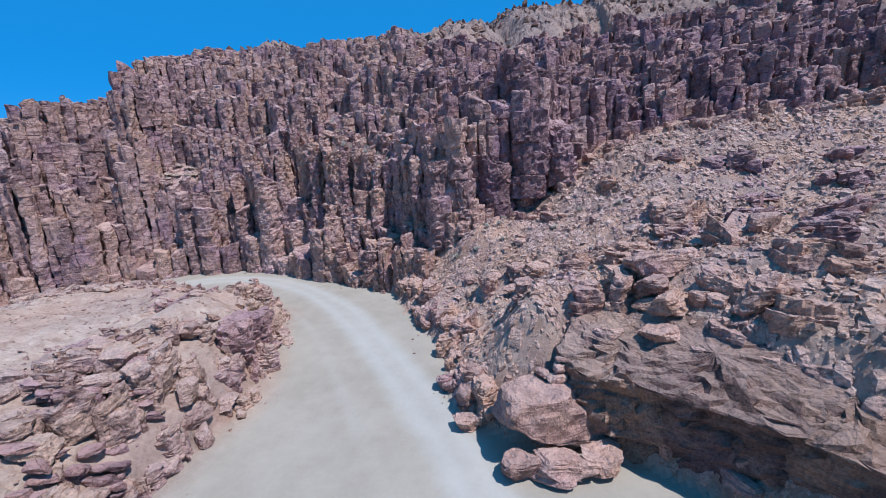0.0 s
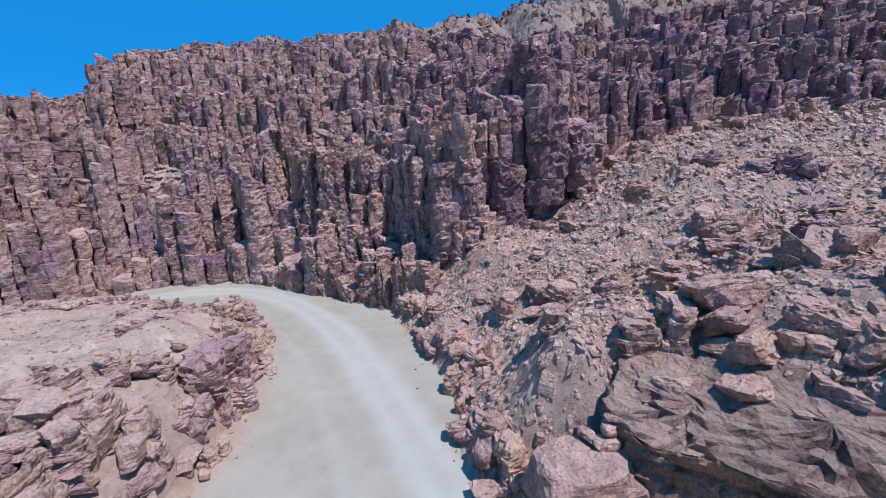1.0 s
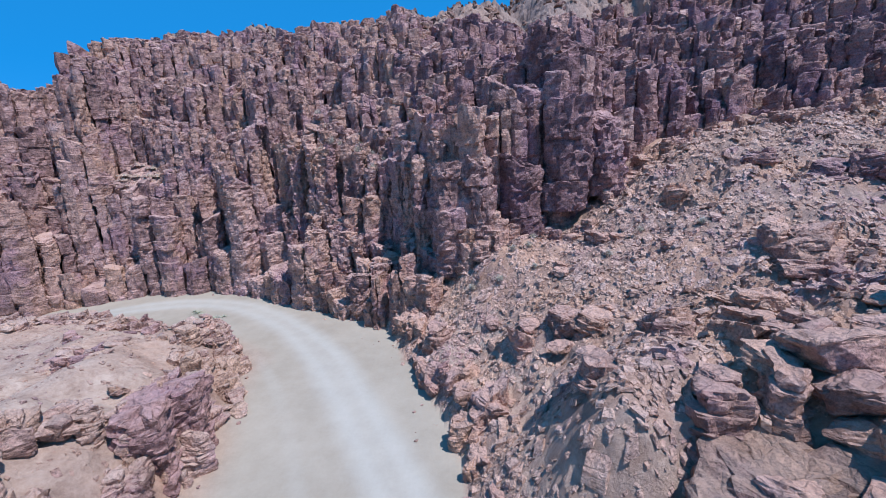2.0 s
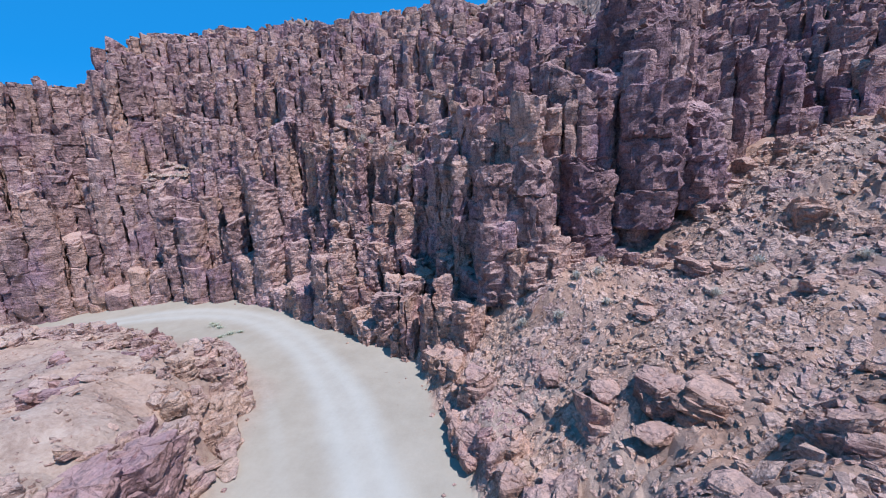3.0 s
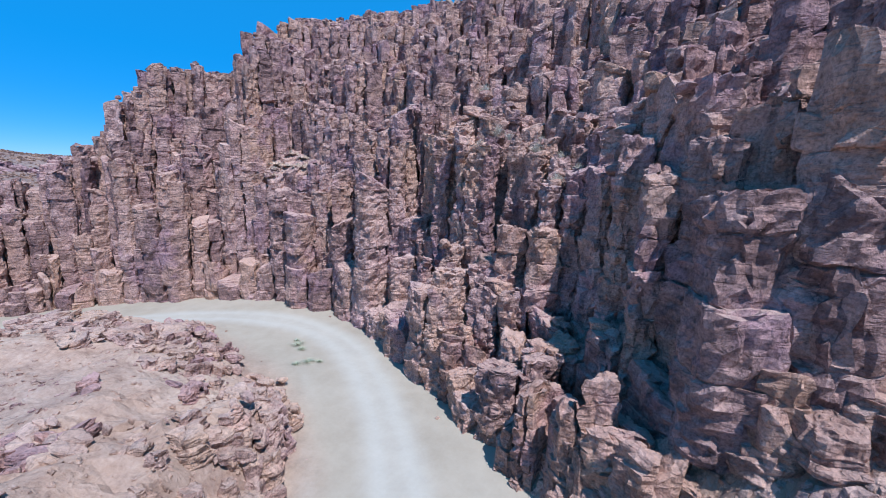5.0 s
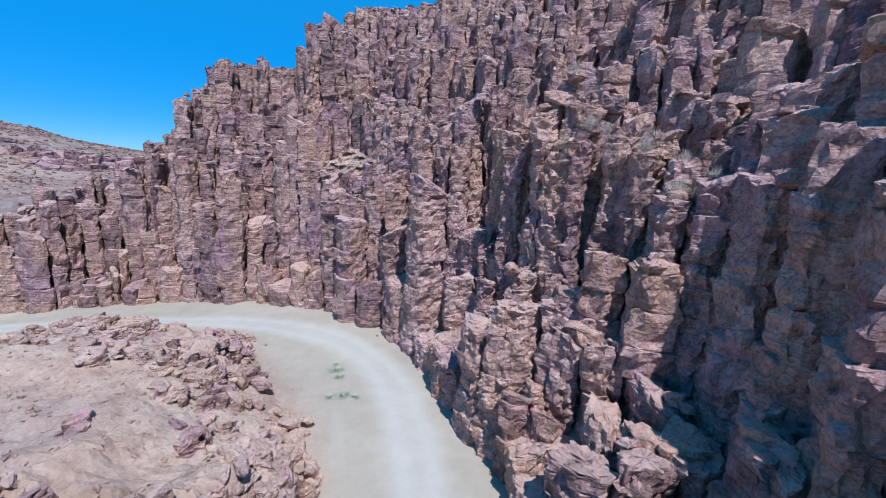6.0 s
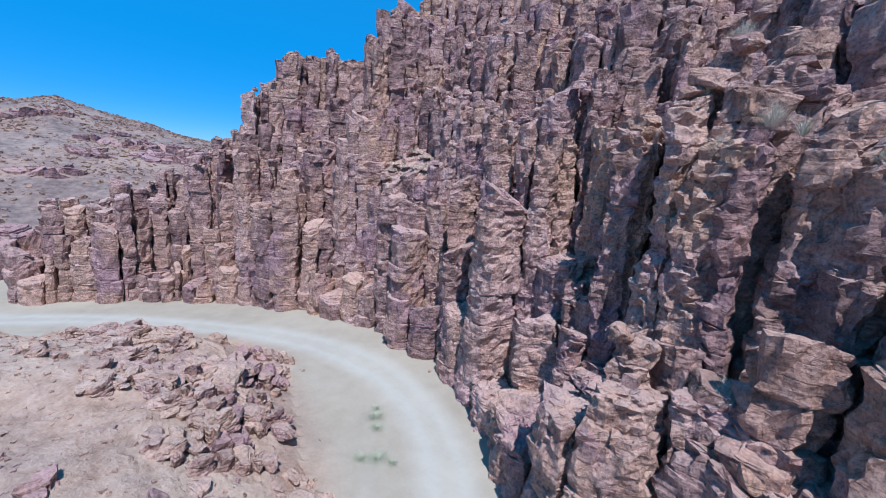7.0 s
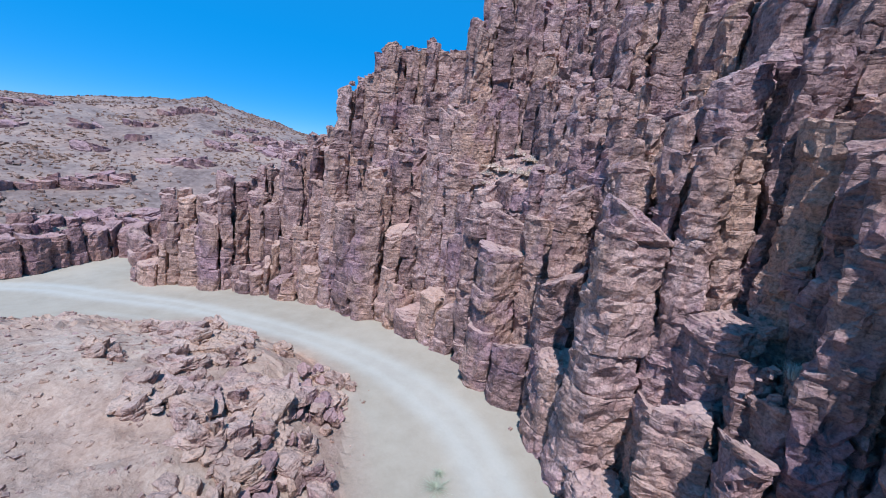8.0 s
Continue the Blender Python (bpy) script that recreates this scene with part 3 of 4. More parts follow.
# gravel lies in a few sloping gullies of the face
FANS = [(-42.2, 61.8, 5.6, 4.6, 13.9), (-16.6, 62.2, 5.2, 3.4, 18.6)]
fans = np.zeros((len(cells), 3))
for x, y, w, l, zf in FANS:
    e = 2.0
    gx_, gy_ = to_line(CREST, x + e, y)[0] - to_line(CREST, x - e, y)[0], to_line(CREST, x, y + e)[0] - to_line(CREST, x, y - e)[0]
    n = math.hypot(gx_, gy_)
    gx_, gy_ = float(gx_ / n), float(gy_ / n)
    u, v = (cells[:, 0] - x) * -gy_ + (cells[:, 1] - y) * gx_, (cells[:, 0] - x) * gx_ + (cells[:, 1] - y) * gy_
    r = np.hypot(u / (0.5 * w), v / (0.5 * l))
    inside = r < 1
    if inside.any():
        top[inside] = zf + 0.8 * v[inside]
        front = (np.abs(u) < 0.5 * w) & (v < 0) & (v > -0.5 * l - 3) & ~inside
        top[front] = np.minimum(top[front], zf - 0.4 * l - 0.3 + 0.5 * rng.random(front.sum()))
        fans[inside] = (0.8 * gx_, 0.8 * gy_, 1)
LEDGES = np.column_stack([cells, top])
# shade painted in: more dark columns to the east and high up, few elsewhere
dark_in = rng.random(len(cells)) < 0.85 * np.maximum(smooth(1, 12, cells[:, 0]), smooth(-9, 2, cells[:, 0]) * smooth(3, 7, dc)) + 0.025
tall_in = (cells[:, 0] < -17) & (cells[:, 0] > -52) & (dc < 4) & (grain2(along, dc, 7, 78) > -0.25)
columns(cells, top, low, cliffs, sec_of, STEP, np.argsort(dc), np.where((cells[:, 0] > -25) & (cells[:, 0] < -6) & (dc < 7), 0.18, np.where((cells[:, 0] > -34) & (cells[:, 0] < 1) & (dc < 4.5), 0.25, np.where((cells[:, 0] > -42) & (dc < 10), 0.35, 0.55))), "rock_column", loose_in=((cells[:, 0] > -19) & (cells[:, 0] < 2) & (dc < 6)) | ((dc > 6.5) & (rng.random(len(cells)) < 0.45)), fans=fans, dark=dark_in, tall=tall_in)

# low cliff on the far side of the wadi, below the hill
cells = scatter(-98, -70, 8, 56, 1.5, 0.25)
d_far, along = to_line(OUT, cells[:, 0], cells[:, 1])
dcf, _ = to_line(CREST, cells[:, 0], cells[:, 1])
keep = (d_far > -0.4) & (d_far < 3.4) & (cells[:, 0] < -74) & (dcf < -0.5)
cells, d_far = cells[keep], d_far[keep]
top = floor_z(cells[:, 0], cells[:, 1]) + 4.4 + 0.35 * d_far + 0.7 * grain2(cells[:, 0], cells[:, 1], 5, 71) + rng.normal(0, 0.3, len(cells))
far_bank = tagged(new("cliff_8"), "low brown rock bank at the foot of the far hill", "cliff", kind="structure")
columns(cells, top, floor_z(cells[:, 0], cells[:, 1]) - 0.3, [far_bank], np.zeros(len(cells), int), 1.5, np.arange(len(cells)), [0.5] * len(cells), "rock_column", dark=np.ones(len(cells), bool))


# bands of ledges across the far hill
cells = scatter(-175, -80, -20, 110, 1.6, 0.2)
d_far, along = to_line(OUT, cells[:, 0], cells[:, 1])
dcf, _ = to_line(CREST, cells[:, 0], cells[:, 1])
band = 0.8 * grain2(along, d_far * 2.6, 13, 75) + 0.6 * grain2(cells[:, 0], cells[:, 1], 6, 76)
keep = (d_far > 12) & (dcf < -2) & (band > 0.3)
cells, band = cells[keep], band[keep]
base = land(cells[:, 0], cells[:, 1])
far_hill = tagged(new("cliff_9"), "dark ledges of rock across the far hill", "cliff", kind="structure")
columns(cells, base + 0.25 + 1.6 * (band - 0.3) + rng.normal(0, 0.22, len(cells)), base - 0.6, [far_hill], np.zeros(len(cells), int), 1.6, np.arange(len(cells)), [0.8] * len(cells), "rock_column", dark=np.ones(len(cells), bool))


# ---- outcrops and boulders ----
def boulder_mesh(name, radii, seed, cuts=15, level=4, strata=0.05, lump=0.09):
    """A weathered rock with flat broken faces, cracks and bedding grooves."""
    r = np.random.default_rng(seed)
    bm = bmesh.new()
    bmesh.ops.create_icosphere(bm, subdivisions=level, radius=1.0)
    V = np.array([v.co for v in bm.verts])
    V = np.sign(V) * np.abs(V) ** 0.62
    for k in range(cuts):
        n = r.normal(size=3) * ((1, 1, 0.25) if k % 3 else (0.4, 0.4, 1))
        n /= np.linalg.norm(n)
        over = np.maximum(V @ n - r.uniform(0.56, 0.92), 0)
        V -= np.outer(over * 0.95, n)
    V *= radii
    m = sum(radii) / 3
    q = V + seed * 7.3
    out = V / np.linalg.norm(V, axis=1)[:, None]
    V += out * (m * lump * (0.7 * grain(q, 0.9 * m, 81) + 0.3 * grain(q, 0.2 * m, 83)) + 0.07 * m * chips(q, (0.8 * m, 0.8 * m, 0.22 * m), 85) + 0.045 * m * chips(q, (0.3 * m, 0.3 * m, 0.1 * m), 88))[:, None]
    bed = grain(q * (0.12, 0.12, 1.0), 0.2 * m, 84)
    V[:, :2] *= (1 + strata * np.clip(1.6 * bed, -1, 0.3))[:, None]
    for v, co in zip(bm.verts, V):
        v.co = co
    me = bpy.data.meshes.new(name)
    bm.to_mesh(me)
    bm.free()
    return me


def boulder(x, y, radii, seed, material=None, turn=0.0, z=None, label="", tilt=0.0, level=4):
    me = boulder_mesh("boulder", radii, seed, level=level)
    me.materials.append(material or OUTCROP)
    ob = new("boulder", me)
    z = float(land(x, y)) + radii[2] * 0.55 if z is None else z
    ob.matrix_world = pose(x, y, z, tilt, 0, turn)
    return tagged(ob, label or "large rounded brown boulder resting on the slope", "boulder", group="boulders on the slopes")


SHAPES = {}


def shape(material, k, level):
    """One of a stock of rock shapes about 1 m in half-width, 0.6 m in half-height."""
    key = (material.name, k, level)
    if key not in SHAPES:
        SHAPES[key] = boulder_mesh("block", (1.0, 0.8, 0.6), 300 + 17 * k, level=level)
        SHAPES[key].materials.append(material)
    return SHAPES[key]


def outcrop(x, y, w, d, h, turn=0.0, size=1.25, material=None, label="", beds=(0.4, 1.1), dip=(0.0, 0.0), flat=0.5, sink=0.7, share=0.3, rounded=1.0, main=0.36):
    """A knot of broken ledges and jointed blocks that rises h above the ground round it."""
    material = material or OUTCROP
    thing = tagged(new("rock_outcrop"), label or "weathered bedded outcrop jutting from the stony slope", "rock outcrop", group="outcrops on the slopes")
    g0 = float(land(x, y))
    thing.location = (x, y, g0)
    c, s = math.cos(radians(turn)), math.sin(radians(turn))
    count = int(round((2 + 1.3 * w * d / 4) * rounded))
    for k in range(count):
        if k == 0:
            u = v = 0.0
            rw = main * w
        else:
            a, q = rng.uniform(0, 2 * math.pi), rng.random() ** 0.6
            u, v = 0.46 * w * q * math.cos(a), 0.46 * d * q * math.sin(a)
            rw = w * rng.uniform(0.33, 0.84) * main
        rr = math.hypot(u / (w / 2), v / (d / 2))
        bx, by = x + c * u - s * v, y + s * u + c * v
        tall = h * max(0.25, (1 - rr ** 2) ** 0.5) * rng.uniform(0.7, 1.1)
        g = (1 - flat) * float(land(bx, by)) + flat * g0
        half = 0.75 * tall
        ob = new("block", shape(material, int(rng.integers(12)), 4 if rw > 0.75 else 3))
        ob.parent = thing
        turned = turn + rng.normal(0, 25) + (180 if rng.random() < 0.5 else 0)
        ob.matrix_basis = pose(bx - x, by - y, g + tall - half * 0.95 - g0, rng.normal(0, 7) + math.degrees(dip[1]), rng.normal(0, 7) - math.degrees(dip[0]), turned) @ Matrix.Diagonal((rw, rw * rng.uniform(0.75, 1.1) * min(1.4, max(0.75, 1.5 * d / w)), half / 0.6, 1))
    pts = scatter(-w / 2 - size, w / 2 + size, -d / 2 - size, d / 2 + size, size, 0.2)
    r = np.hypot(pts[:, 0] / (w / 2), pts[:, 1] / (d / 2))
    for i in np.where(r < 0.95)[0]:
        if rng.random() > share:
            continue
        nb = np.argsort(((pts - pts[i]) ** 2).sum(1))[1:13]
        poly = cell(pts[i], pts[nb], size * 0.95)
        if poly is None or len(poly) < 3:
            continue
        poly = np.stack([x + c * poly[:, 0] - s * poly[:, 1], y + s * poly[:, 0] + c * poly[:, 1]], 1)
        m = poly.mean(0)
        g = float(land(m[0], m[1]))
        z1 = (1 - flat) * g + flat * g0 + h * (1 - r[i] ** 2.2) ** 0.5 * rng.uniform(0.75, 1.15) + 0.1
        z1 += dip[0] * (m[0] - x) + dip[1] * (m[1] - y)
        if z1 < g + 0.1:
            continue
        V, F = bedded(poly, g - sink, z1, beds=beds, step=0.24, inset=0.04, jut=0.07, taper=0.12, rough=0.15, tip=0.05, gap=0.97, cut=0.14, dip=dip, round_top=0.18)
        mesh_from("block", (V - np.array(thing.location)).tolist(), F, material, thing)
    return thing


# boulder by the sand, with a pile of slabs on its top and rounded blocks at its foot
boulder(4.7, 19.0, (2.9, 2.1, 1.75), 3, turn=12, z=0.1, label="huge rounded tan boulder standing at the sand's edge")
boulder(2.6, 16.9, (1.3, 0.95, 0.6), 5, turn=20, z=-1.35, label="rounded tan boulder lying on the sand")
boulder(4.6, 16.8, (1.9, 1.1, 0.62), 6, turn=-10, z=-1.3, label="rounded tan boulder lying on the sand")
boulder(6.6, 17.2, (1.3, 1.0, 0.65), 8, turn=35, z=-1.3, label="rounded tan boulder lying on the sand")
boulder(0.3, 20.4, (0.95, 0.75, 0.6), 9, z=-1.45, label="rounded tan boulder lying on the sand")
boulder(0.9, 22.3, (1.5, 1.0, 1.0), 10, turn=60, z=-0.6)
boulder(-0.6, 24.6, (0.9, 0.8, 0.7), 12, turn=10, z=-1.2)


def massif(label, blocks, material, beds=(1.6, 3.6), ramped=None):
    """A few great blocks, split by joints: x, y, width, depth, bottom, top, turn, spread of each (minus: it overhangs)."""
    thing = tagged(new("rock_tower"), label, "rock tower", group="massive rocks")
    thing.location = (blocks[0][0], blocks[0][1], blocks[0][4])
    for x, y, w, d, z0, z1, turn, spread in blocks:
        n = 7
        a = np.sort(np.linspace(0, 2 * math.pi, n, endpoint=False) + rng.uniform(-0.25, 0.25, n))
        u, v = 0.5 * w * np.sign(np.cos(a)) * np.abs(np.cos(a)) ** 0.55, 0.5 * d * np.sign(np.sin(a)) * np.abs(np.sin(a)) ** 0.55
        c, s = math.cos(radians(turn)), math.sin(radians(turn))
        poly = np.stack([x + c * u - s * v, y + s * u + c * v], 1)
        V, F = bedded(poly, z0, z1, beds=beds, step=0.25, inset=0.1, jut=0.04, taper=spread, rough=0.2, tip=0.1, gap=1.0, cut=0.12, round_top=0.05, ramped=ramped)
        mesh_from("block", (V - np.array(thing.location)).tolist(), F, material, thing)
    return thing


# dark colour gives this face the shade of its overhang
massif("massive smooth rock face that overhangs the sand", [(8.3, 19.4, 5.2, 3.4, -2.2, 3.5, -36, -0.42), (11.7, 17.3, 6.0, 3.8, -2.2, 3.8, -42, -0.48), (14.9, 14.0, 6.0, 3.6, -2.2, 3.4, -55, -0.45)], BROWN_AND_SHADE, (1.3, 2.8), (0.3, 0.4))
for k, (x, y, z, w) in enumerate([(8.2, 20.2, 3.7, 1.0), (10.2, 19.2, 4.1, 1.3), (12.6, 18.2, 4.4, 1.1), (14.8, 15.4, 3.8, 1.2), (11.4, 18.0, 3.7, 0.7), (13.6, 16.6, 3.8, 0.8), (9.0, 18.8, 3.3, 0.6)]):
    boulder(x, y, (w, 0.8 * w, 0.45 * w), 90 + k, turn=53 * k, z=z, label="flat brown slab lying on the great rock face")
massif("dark mauve block split from the hillock by a cleft", [(-15.5, 28.9, 2.1, 2.4, -2.0, 2.7, 24, -0.12), (-15.7, 26.8, 2.0, 2.4, -2.0, 2.9, 10, -0.14)], MAUVE_AND_SHADE, (0.35, 0.9))
# the tower's shaded look is put into its dark colour
massif("massive brown tower of jointed rock above the slope", [(5.0, 45.4, 3.7, 3.4, 6.5, 13.3, 10, 0.05), (9.0, 45.4, 4.2, 3.8, 9.0, 17.6, -8, 0.06), (12.3, 46.2, 3.4, 3.4, 10.0, 16.6, 12, 0.08),
                                                              (9.6, 48.8, 6.4, 4.2, 14.0, 23.4, 4, 0.1), (6.6, 47.8, 3.6, 3.6, 9.0, 19.2, -14, 0.08)], MAUVE_AND_SHADE)
massif("massive brown block of jointed rock at the head of the slope", [(-1.2, 44.0, 2.9, 3.2, 4.0, 13.4, 8, 0.12), (1.4, 43.9, 2.8, 3.2, 5.0, 13.9, -6, 0.12), (0.2, 46.6, 4.6, 3.0, 8.0, 15.6, 4, 0.06)], CLIFF)
massif("slim tan rock tower behind the broken buttress", [(-7.8, 54.8, 2.5, 2.4, 6.0, 15.7, 12, 0.08), (-9.2, 55.6, 2.0, 2.0, 6.0, 13.6, 30, 0.1)], OUTCROP, (1.1, 2.4))
massif("massive brown rock tower behind the broken buttress", [(-4.6, 54.2, 3.6, 3.2, 6.0, 18.4, -8, 0.1), (-2.6, 52.6, 2.6, 2.4, 7.0, 14.6, 10, 0.1), (-6.0, 53.0, 1.8, 1.8, 6.0, 12.8, 20, 0.1)], CLIFF, (1.6, 3.4))
massif("squat tan rock block on top of the broken buttress", [(-9.5, 52.0, 2.2, 2.0, 5.5, 10.7, 14, 0.06), (-11.9, 52.9, 2.4, 2.0, 5.5, 10.2, 34, 0.1)], OUTCROP, (1.2, 2.6))
for k, (x, y, z, w) in enumerate([(5.0, 19.4, 1.75, 0.75), (6.1, 19.7, 1.7, 0.6), (5.4, 19.8, 2.25, 0.6), (4.4, 19.9, 1.8, 0.5), (5.5, 19.7, 2.65, 0.42)]):
    boulder(x, y, (w, 0.75 * w, 0.42 * w), 20 + k, turn=40 * k, z=z, label="tan slab piled on a great boulder", level=3)

# small stack of stones on the end of the hillock
cairn = tagged(new("cairn"), "small cairn of stacked brown stones on the hillock", "cairn")
cairn.location = (-20.0, 38.4, float(land(-20.0, 38.4)))
for k, (w, h, z) in enumerate([(0.85, 0.42, 0.3), (0.62, 0.34, 0.85), (0.46, 0.26, 1.25), (0.34, 0.2, 1.52), (0.22, 0.15, 1.74)]):
    stone = new("stone", shape(OUTCROP, k, 3))
    stone.parent = cairn
    stone.matrix_basis = pose(0.04 * (k % 2), -0.03 * k, z, 3 * k - 5, 4 - 2 * k, 50 * k) @ Matrix.Diagonal((w, 1.1 * w, h / 0.6, 1))

# blocks perched on the ledges of the broken buttress
for k, (x, y, z) in enumerate(LEDGES):
    d = to_line(CREST, x, y)[0]
    if -20 < x < 1 and 0.5 < d < 5 and z > 3.0 and rng.random() < 0.75:
        q = rng.uniform(0.5, 1.25)
        ob = new("boulder", shape(OUTCROP, int(rng.integers(12)), 4 if q > 1.05 and x > -16 else 3))
        ob.matrix_world = pose(x + rng.normal(0, 0.3), y + rng.normal(0, 0.3), z + 0.15 * q, rng.normal(0, 8), rng.normal(0, 8), rng.uniform(0, 360)) @ Matrix.Diagonal((q, q, 0.95 * q, 1))
        tagged(ob, "weathered brown block perched on a cliff ledge", "boulder", group="boulders on the ledges")

SLOPE = [  # x, y, width, depth, height, turn
    (11.2, 20.4, 4.0, 2.4, 1.6, -25), (14.6, 18.6, 4.4, 2.6, 1.8, -30), (11.6, 22.6, 5.4, 3.2, 2.4, 8),
    (6.6, 31.6, 4.4, 2.6, 1.8, 10), (17.0, 31.0, 5.6, 3.2, 2.4, 5), (18.2, 25.0, 5.2, 3.2, 2.0, 0), (26.5, 37.6, 4.6, 3.0, 2.6, -8),
    (17.6, 19.4, 4.8, 2.6, 1.8, -12), (8.4, 26.8, 2.8, 1.8, 1.2, 0), (11.4, 25.0, 2.8, 2.0, 1.2, 20), (31.0, 32.0, 5.6, 2.6, 1.6, 0),
    (8.9, 27.8, 2.9, 2.2, 1.6, 30), (12.4, 27.6, 3.6, 2.2, 1.5, -10), (4.8, 25.9, 2.6, 2.0, 1.2, 15), (0.6, 29.6, 3.2, 2.6, 1.8, 50),
    (-2.8, 46.2, 4.2, 2.6, 2.2, 20), (-4.6, 44.4, 2.6, 2.2, 2.0, 0), (-2.4, 37.6, 2.2, 2.0, 1.6, 60), (1.4, 36.4, 2.0, 1.4, 0.9, 0),
    (-3.6, 42.8, 3.6, 2.6, 2.2, 10), (2.6, 42.8, 3.6, 2.6, 1.9, -15), (-0.2, 42.6, 3.0, 1.8, 0.9, 10), (-4.2, 41.2, 2.8, 2.2, 1.8, 50),
    (22.0, 28.4, 4.4, 2.2, 1.4, 10), (24.5, 33.0, 3.6, 2.2, 1.3, -5), (13.0, 35.6, 3.0, 1.8, 1.1, 12), (10.0, 39.6, 3.0, 2.0, 1.2, 0),
    (16.0, 40.6, 3.8, 2.2, 1.4, 5), (21.5, 40.4, 3.6, 2.4, 1.6, -10), (34.0, 36.0, 5.0, 2.6, 1.8, 0), (6.4, 37.6, 2.4, 1.6, 0.9, 30),
    (-0.6, 33.0, 2.6, 1.6, 1.2, 40), (3.6, 33.6, 2.4, 1.6, 1.0, 10), (20.5, 22.0, 3.6, 2.2, 1.3, -20), (24.0, 24.4, 4.0, 2.4, 1.6, 5), (7.8, 23.2, 2.6, 1.8, 1.3, 0),
]
for x, y, w, d, h, turn in SLOPE:
    massive = h > 3
    outcrop(x, y, w, d, h * (1.0 if massive else 0.62), turn, material=MAUVE_AND_SHADE if x > 19 else OUTCROP, size=2.4 if massive else 1.1 + 0.16 * w, beds=(1.2, 2.6) if massive else (0.5, 1.3) if w > 4 else (0.25, 0.7), share=0.8 if massive else 0.55, rounded=0.8, flat=0.35)

# broken buttress of stacked blocks where the slope meets the high cliff
for x, y, w, d, h, turn in [(-5.0, 43.8, 3.4, 2.6, 4.4, 20), (-2.8, 42.9, 3.2, 2.4, 3.2, 10), (-7.4, 46.2, 3.2, 2.4, 4.2, 45), (-10.2, 48.6, 3.2, 2.0, 3.6, 40),
                            (0.4, 43.2, 3.0, 2.2, 2.6, 0), (2.6, 43.4, 3.2, 2.2, 2.6, 0), (-13.4, 50.5, 3.0, 1.8, 4.4, 38)]:
    outcrop(x, y, w, d, h, turn, size=1.4, label="tall broken buttress of stacked jointed blocks", beds=(0.5, 1.2), flat=0.9, sink=2.0, share=0.9, rounded=0.7)

KNOLL = [
    (-15.9, 27.2, 3.4, 2.4, 3.0, 70), (-16.6, 20.4, 3.6, 2.6, 3.2, 60), (-20.6, 19.6, 6.4, 3.6, 1.8, 40), (-24.4, 28.0, 3.6, 1.6, 0.9, 10),
    (-18.2, 16.8, 4.2, 2.6, 2.6, 50), (-24.3, 33.2, 4.6, 2.4, 1.5, 15), (-25.6, 39.6, 3.0, 1.6, 1.1, 10), (-23.2, 40.6, 2.2, 1.4, 1.2, -10),
    (-20.9, 40.9, 2.6, 2.2, 2.2, -40), (-20.2, 37.2, 3.2, 2.0, 1.6, 60), (-20.8, 34.8, 1.8, 1.2, 0.7, 0), (-34.4, 43.0, 8.0, 3.0, 1.5, -25),
    (-41.5, 42.0, 3.8, 2.2, 1.5, 20), (-44.0, 45.6, 2.0, 1.4, 1.2, 0), (-46.5, 37.4, 3.6, 1.6, 0.9, 10), (-41.0, 35.8, 2.8, 1.4, 0.9, 30),
    (-30.8, 42.8, 3.4, 2.0, 1.3, -30), (-39.4, 48.0, 3.2, 2.2, 1.8, 10), (-36.6, 46.6, 4.0, 2.4, 1.6, -10), (-31.8, 41.2, 2.0, 1.3, 0.8, 0),
    (-18.2, 33.2, 3.0, 2.2, 1.8, 60), (-17.2, 30.2, 3.0, 2.2, 2.2, 60), (-19.0, 24.4, 3.6, 2.2, 1.6, 60), (-22.6, 22.8, 3.6, 1.8, 1.0, 30),
    (-43.4, 39.4, 4.6, 2.4, 1.6, 20), (-40.8, 41.3, 4.2, 2.4, 1.3, 35), (-38.7, 39.3, 3.8, 2.2, 1.2, 15), (-37.1, 42.6, 4.4, 2.6, 1.5, 30), (-35.9, 38.3, 3.6, 1.8, 0.9, 10),
    (-34.4, 40.6, 4.4, 2.4, 1.4, 25), (-34.4, 43.6, 4.2, 2.4, 1.6, 35), (-31.4, 41.8, 4.0, 2.2, 1.3, 30), (-31.2, 44.2, 3.6, 2.0, 1.6, 30), (-29.6, 40.2, 3.2, 1.8, 1.0, 20),
    (-28.6, 42.8, 3.6, 2.0, 1.4, 25), (-26.4, 41.2, 2.6, 1.6, 1.0, 30), (-24.2, 42.6, 2.8, 1.6, 1.4, 30), (-28.6, 36.4, 2.2, 1.2, 0.6, 0), (-21.9, 42.6, 1.2, 1.0, 1.6, 0),
]
for x, y, w, d, h, turn in KNOLL:
    outcrop(x, y, 1.25 * w, 1.3 * d, h * (0.62 if x > -23 else 0.5), turn, size=0.7 + 0.09 * w, material=MAUVE_AND_SHADE if x < -23 and rng.random() < 0.25 else PINK, label="pinkish layered outcrop breaking through the hillock", dip=(0.08, -0.04), beds=(0.18, 0.45), share=0.45, rounded=1.5, main=0.24)


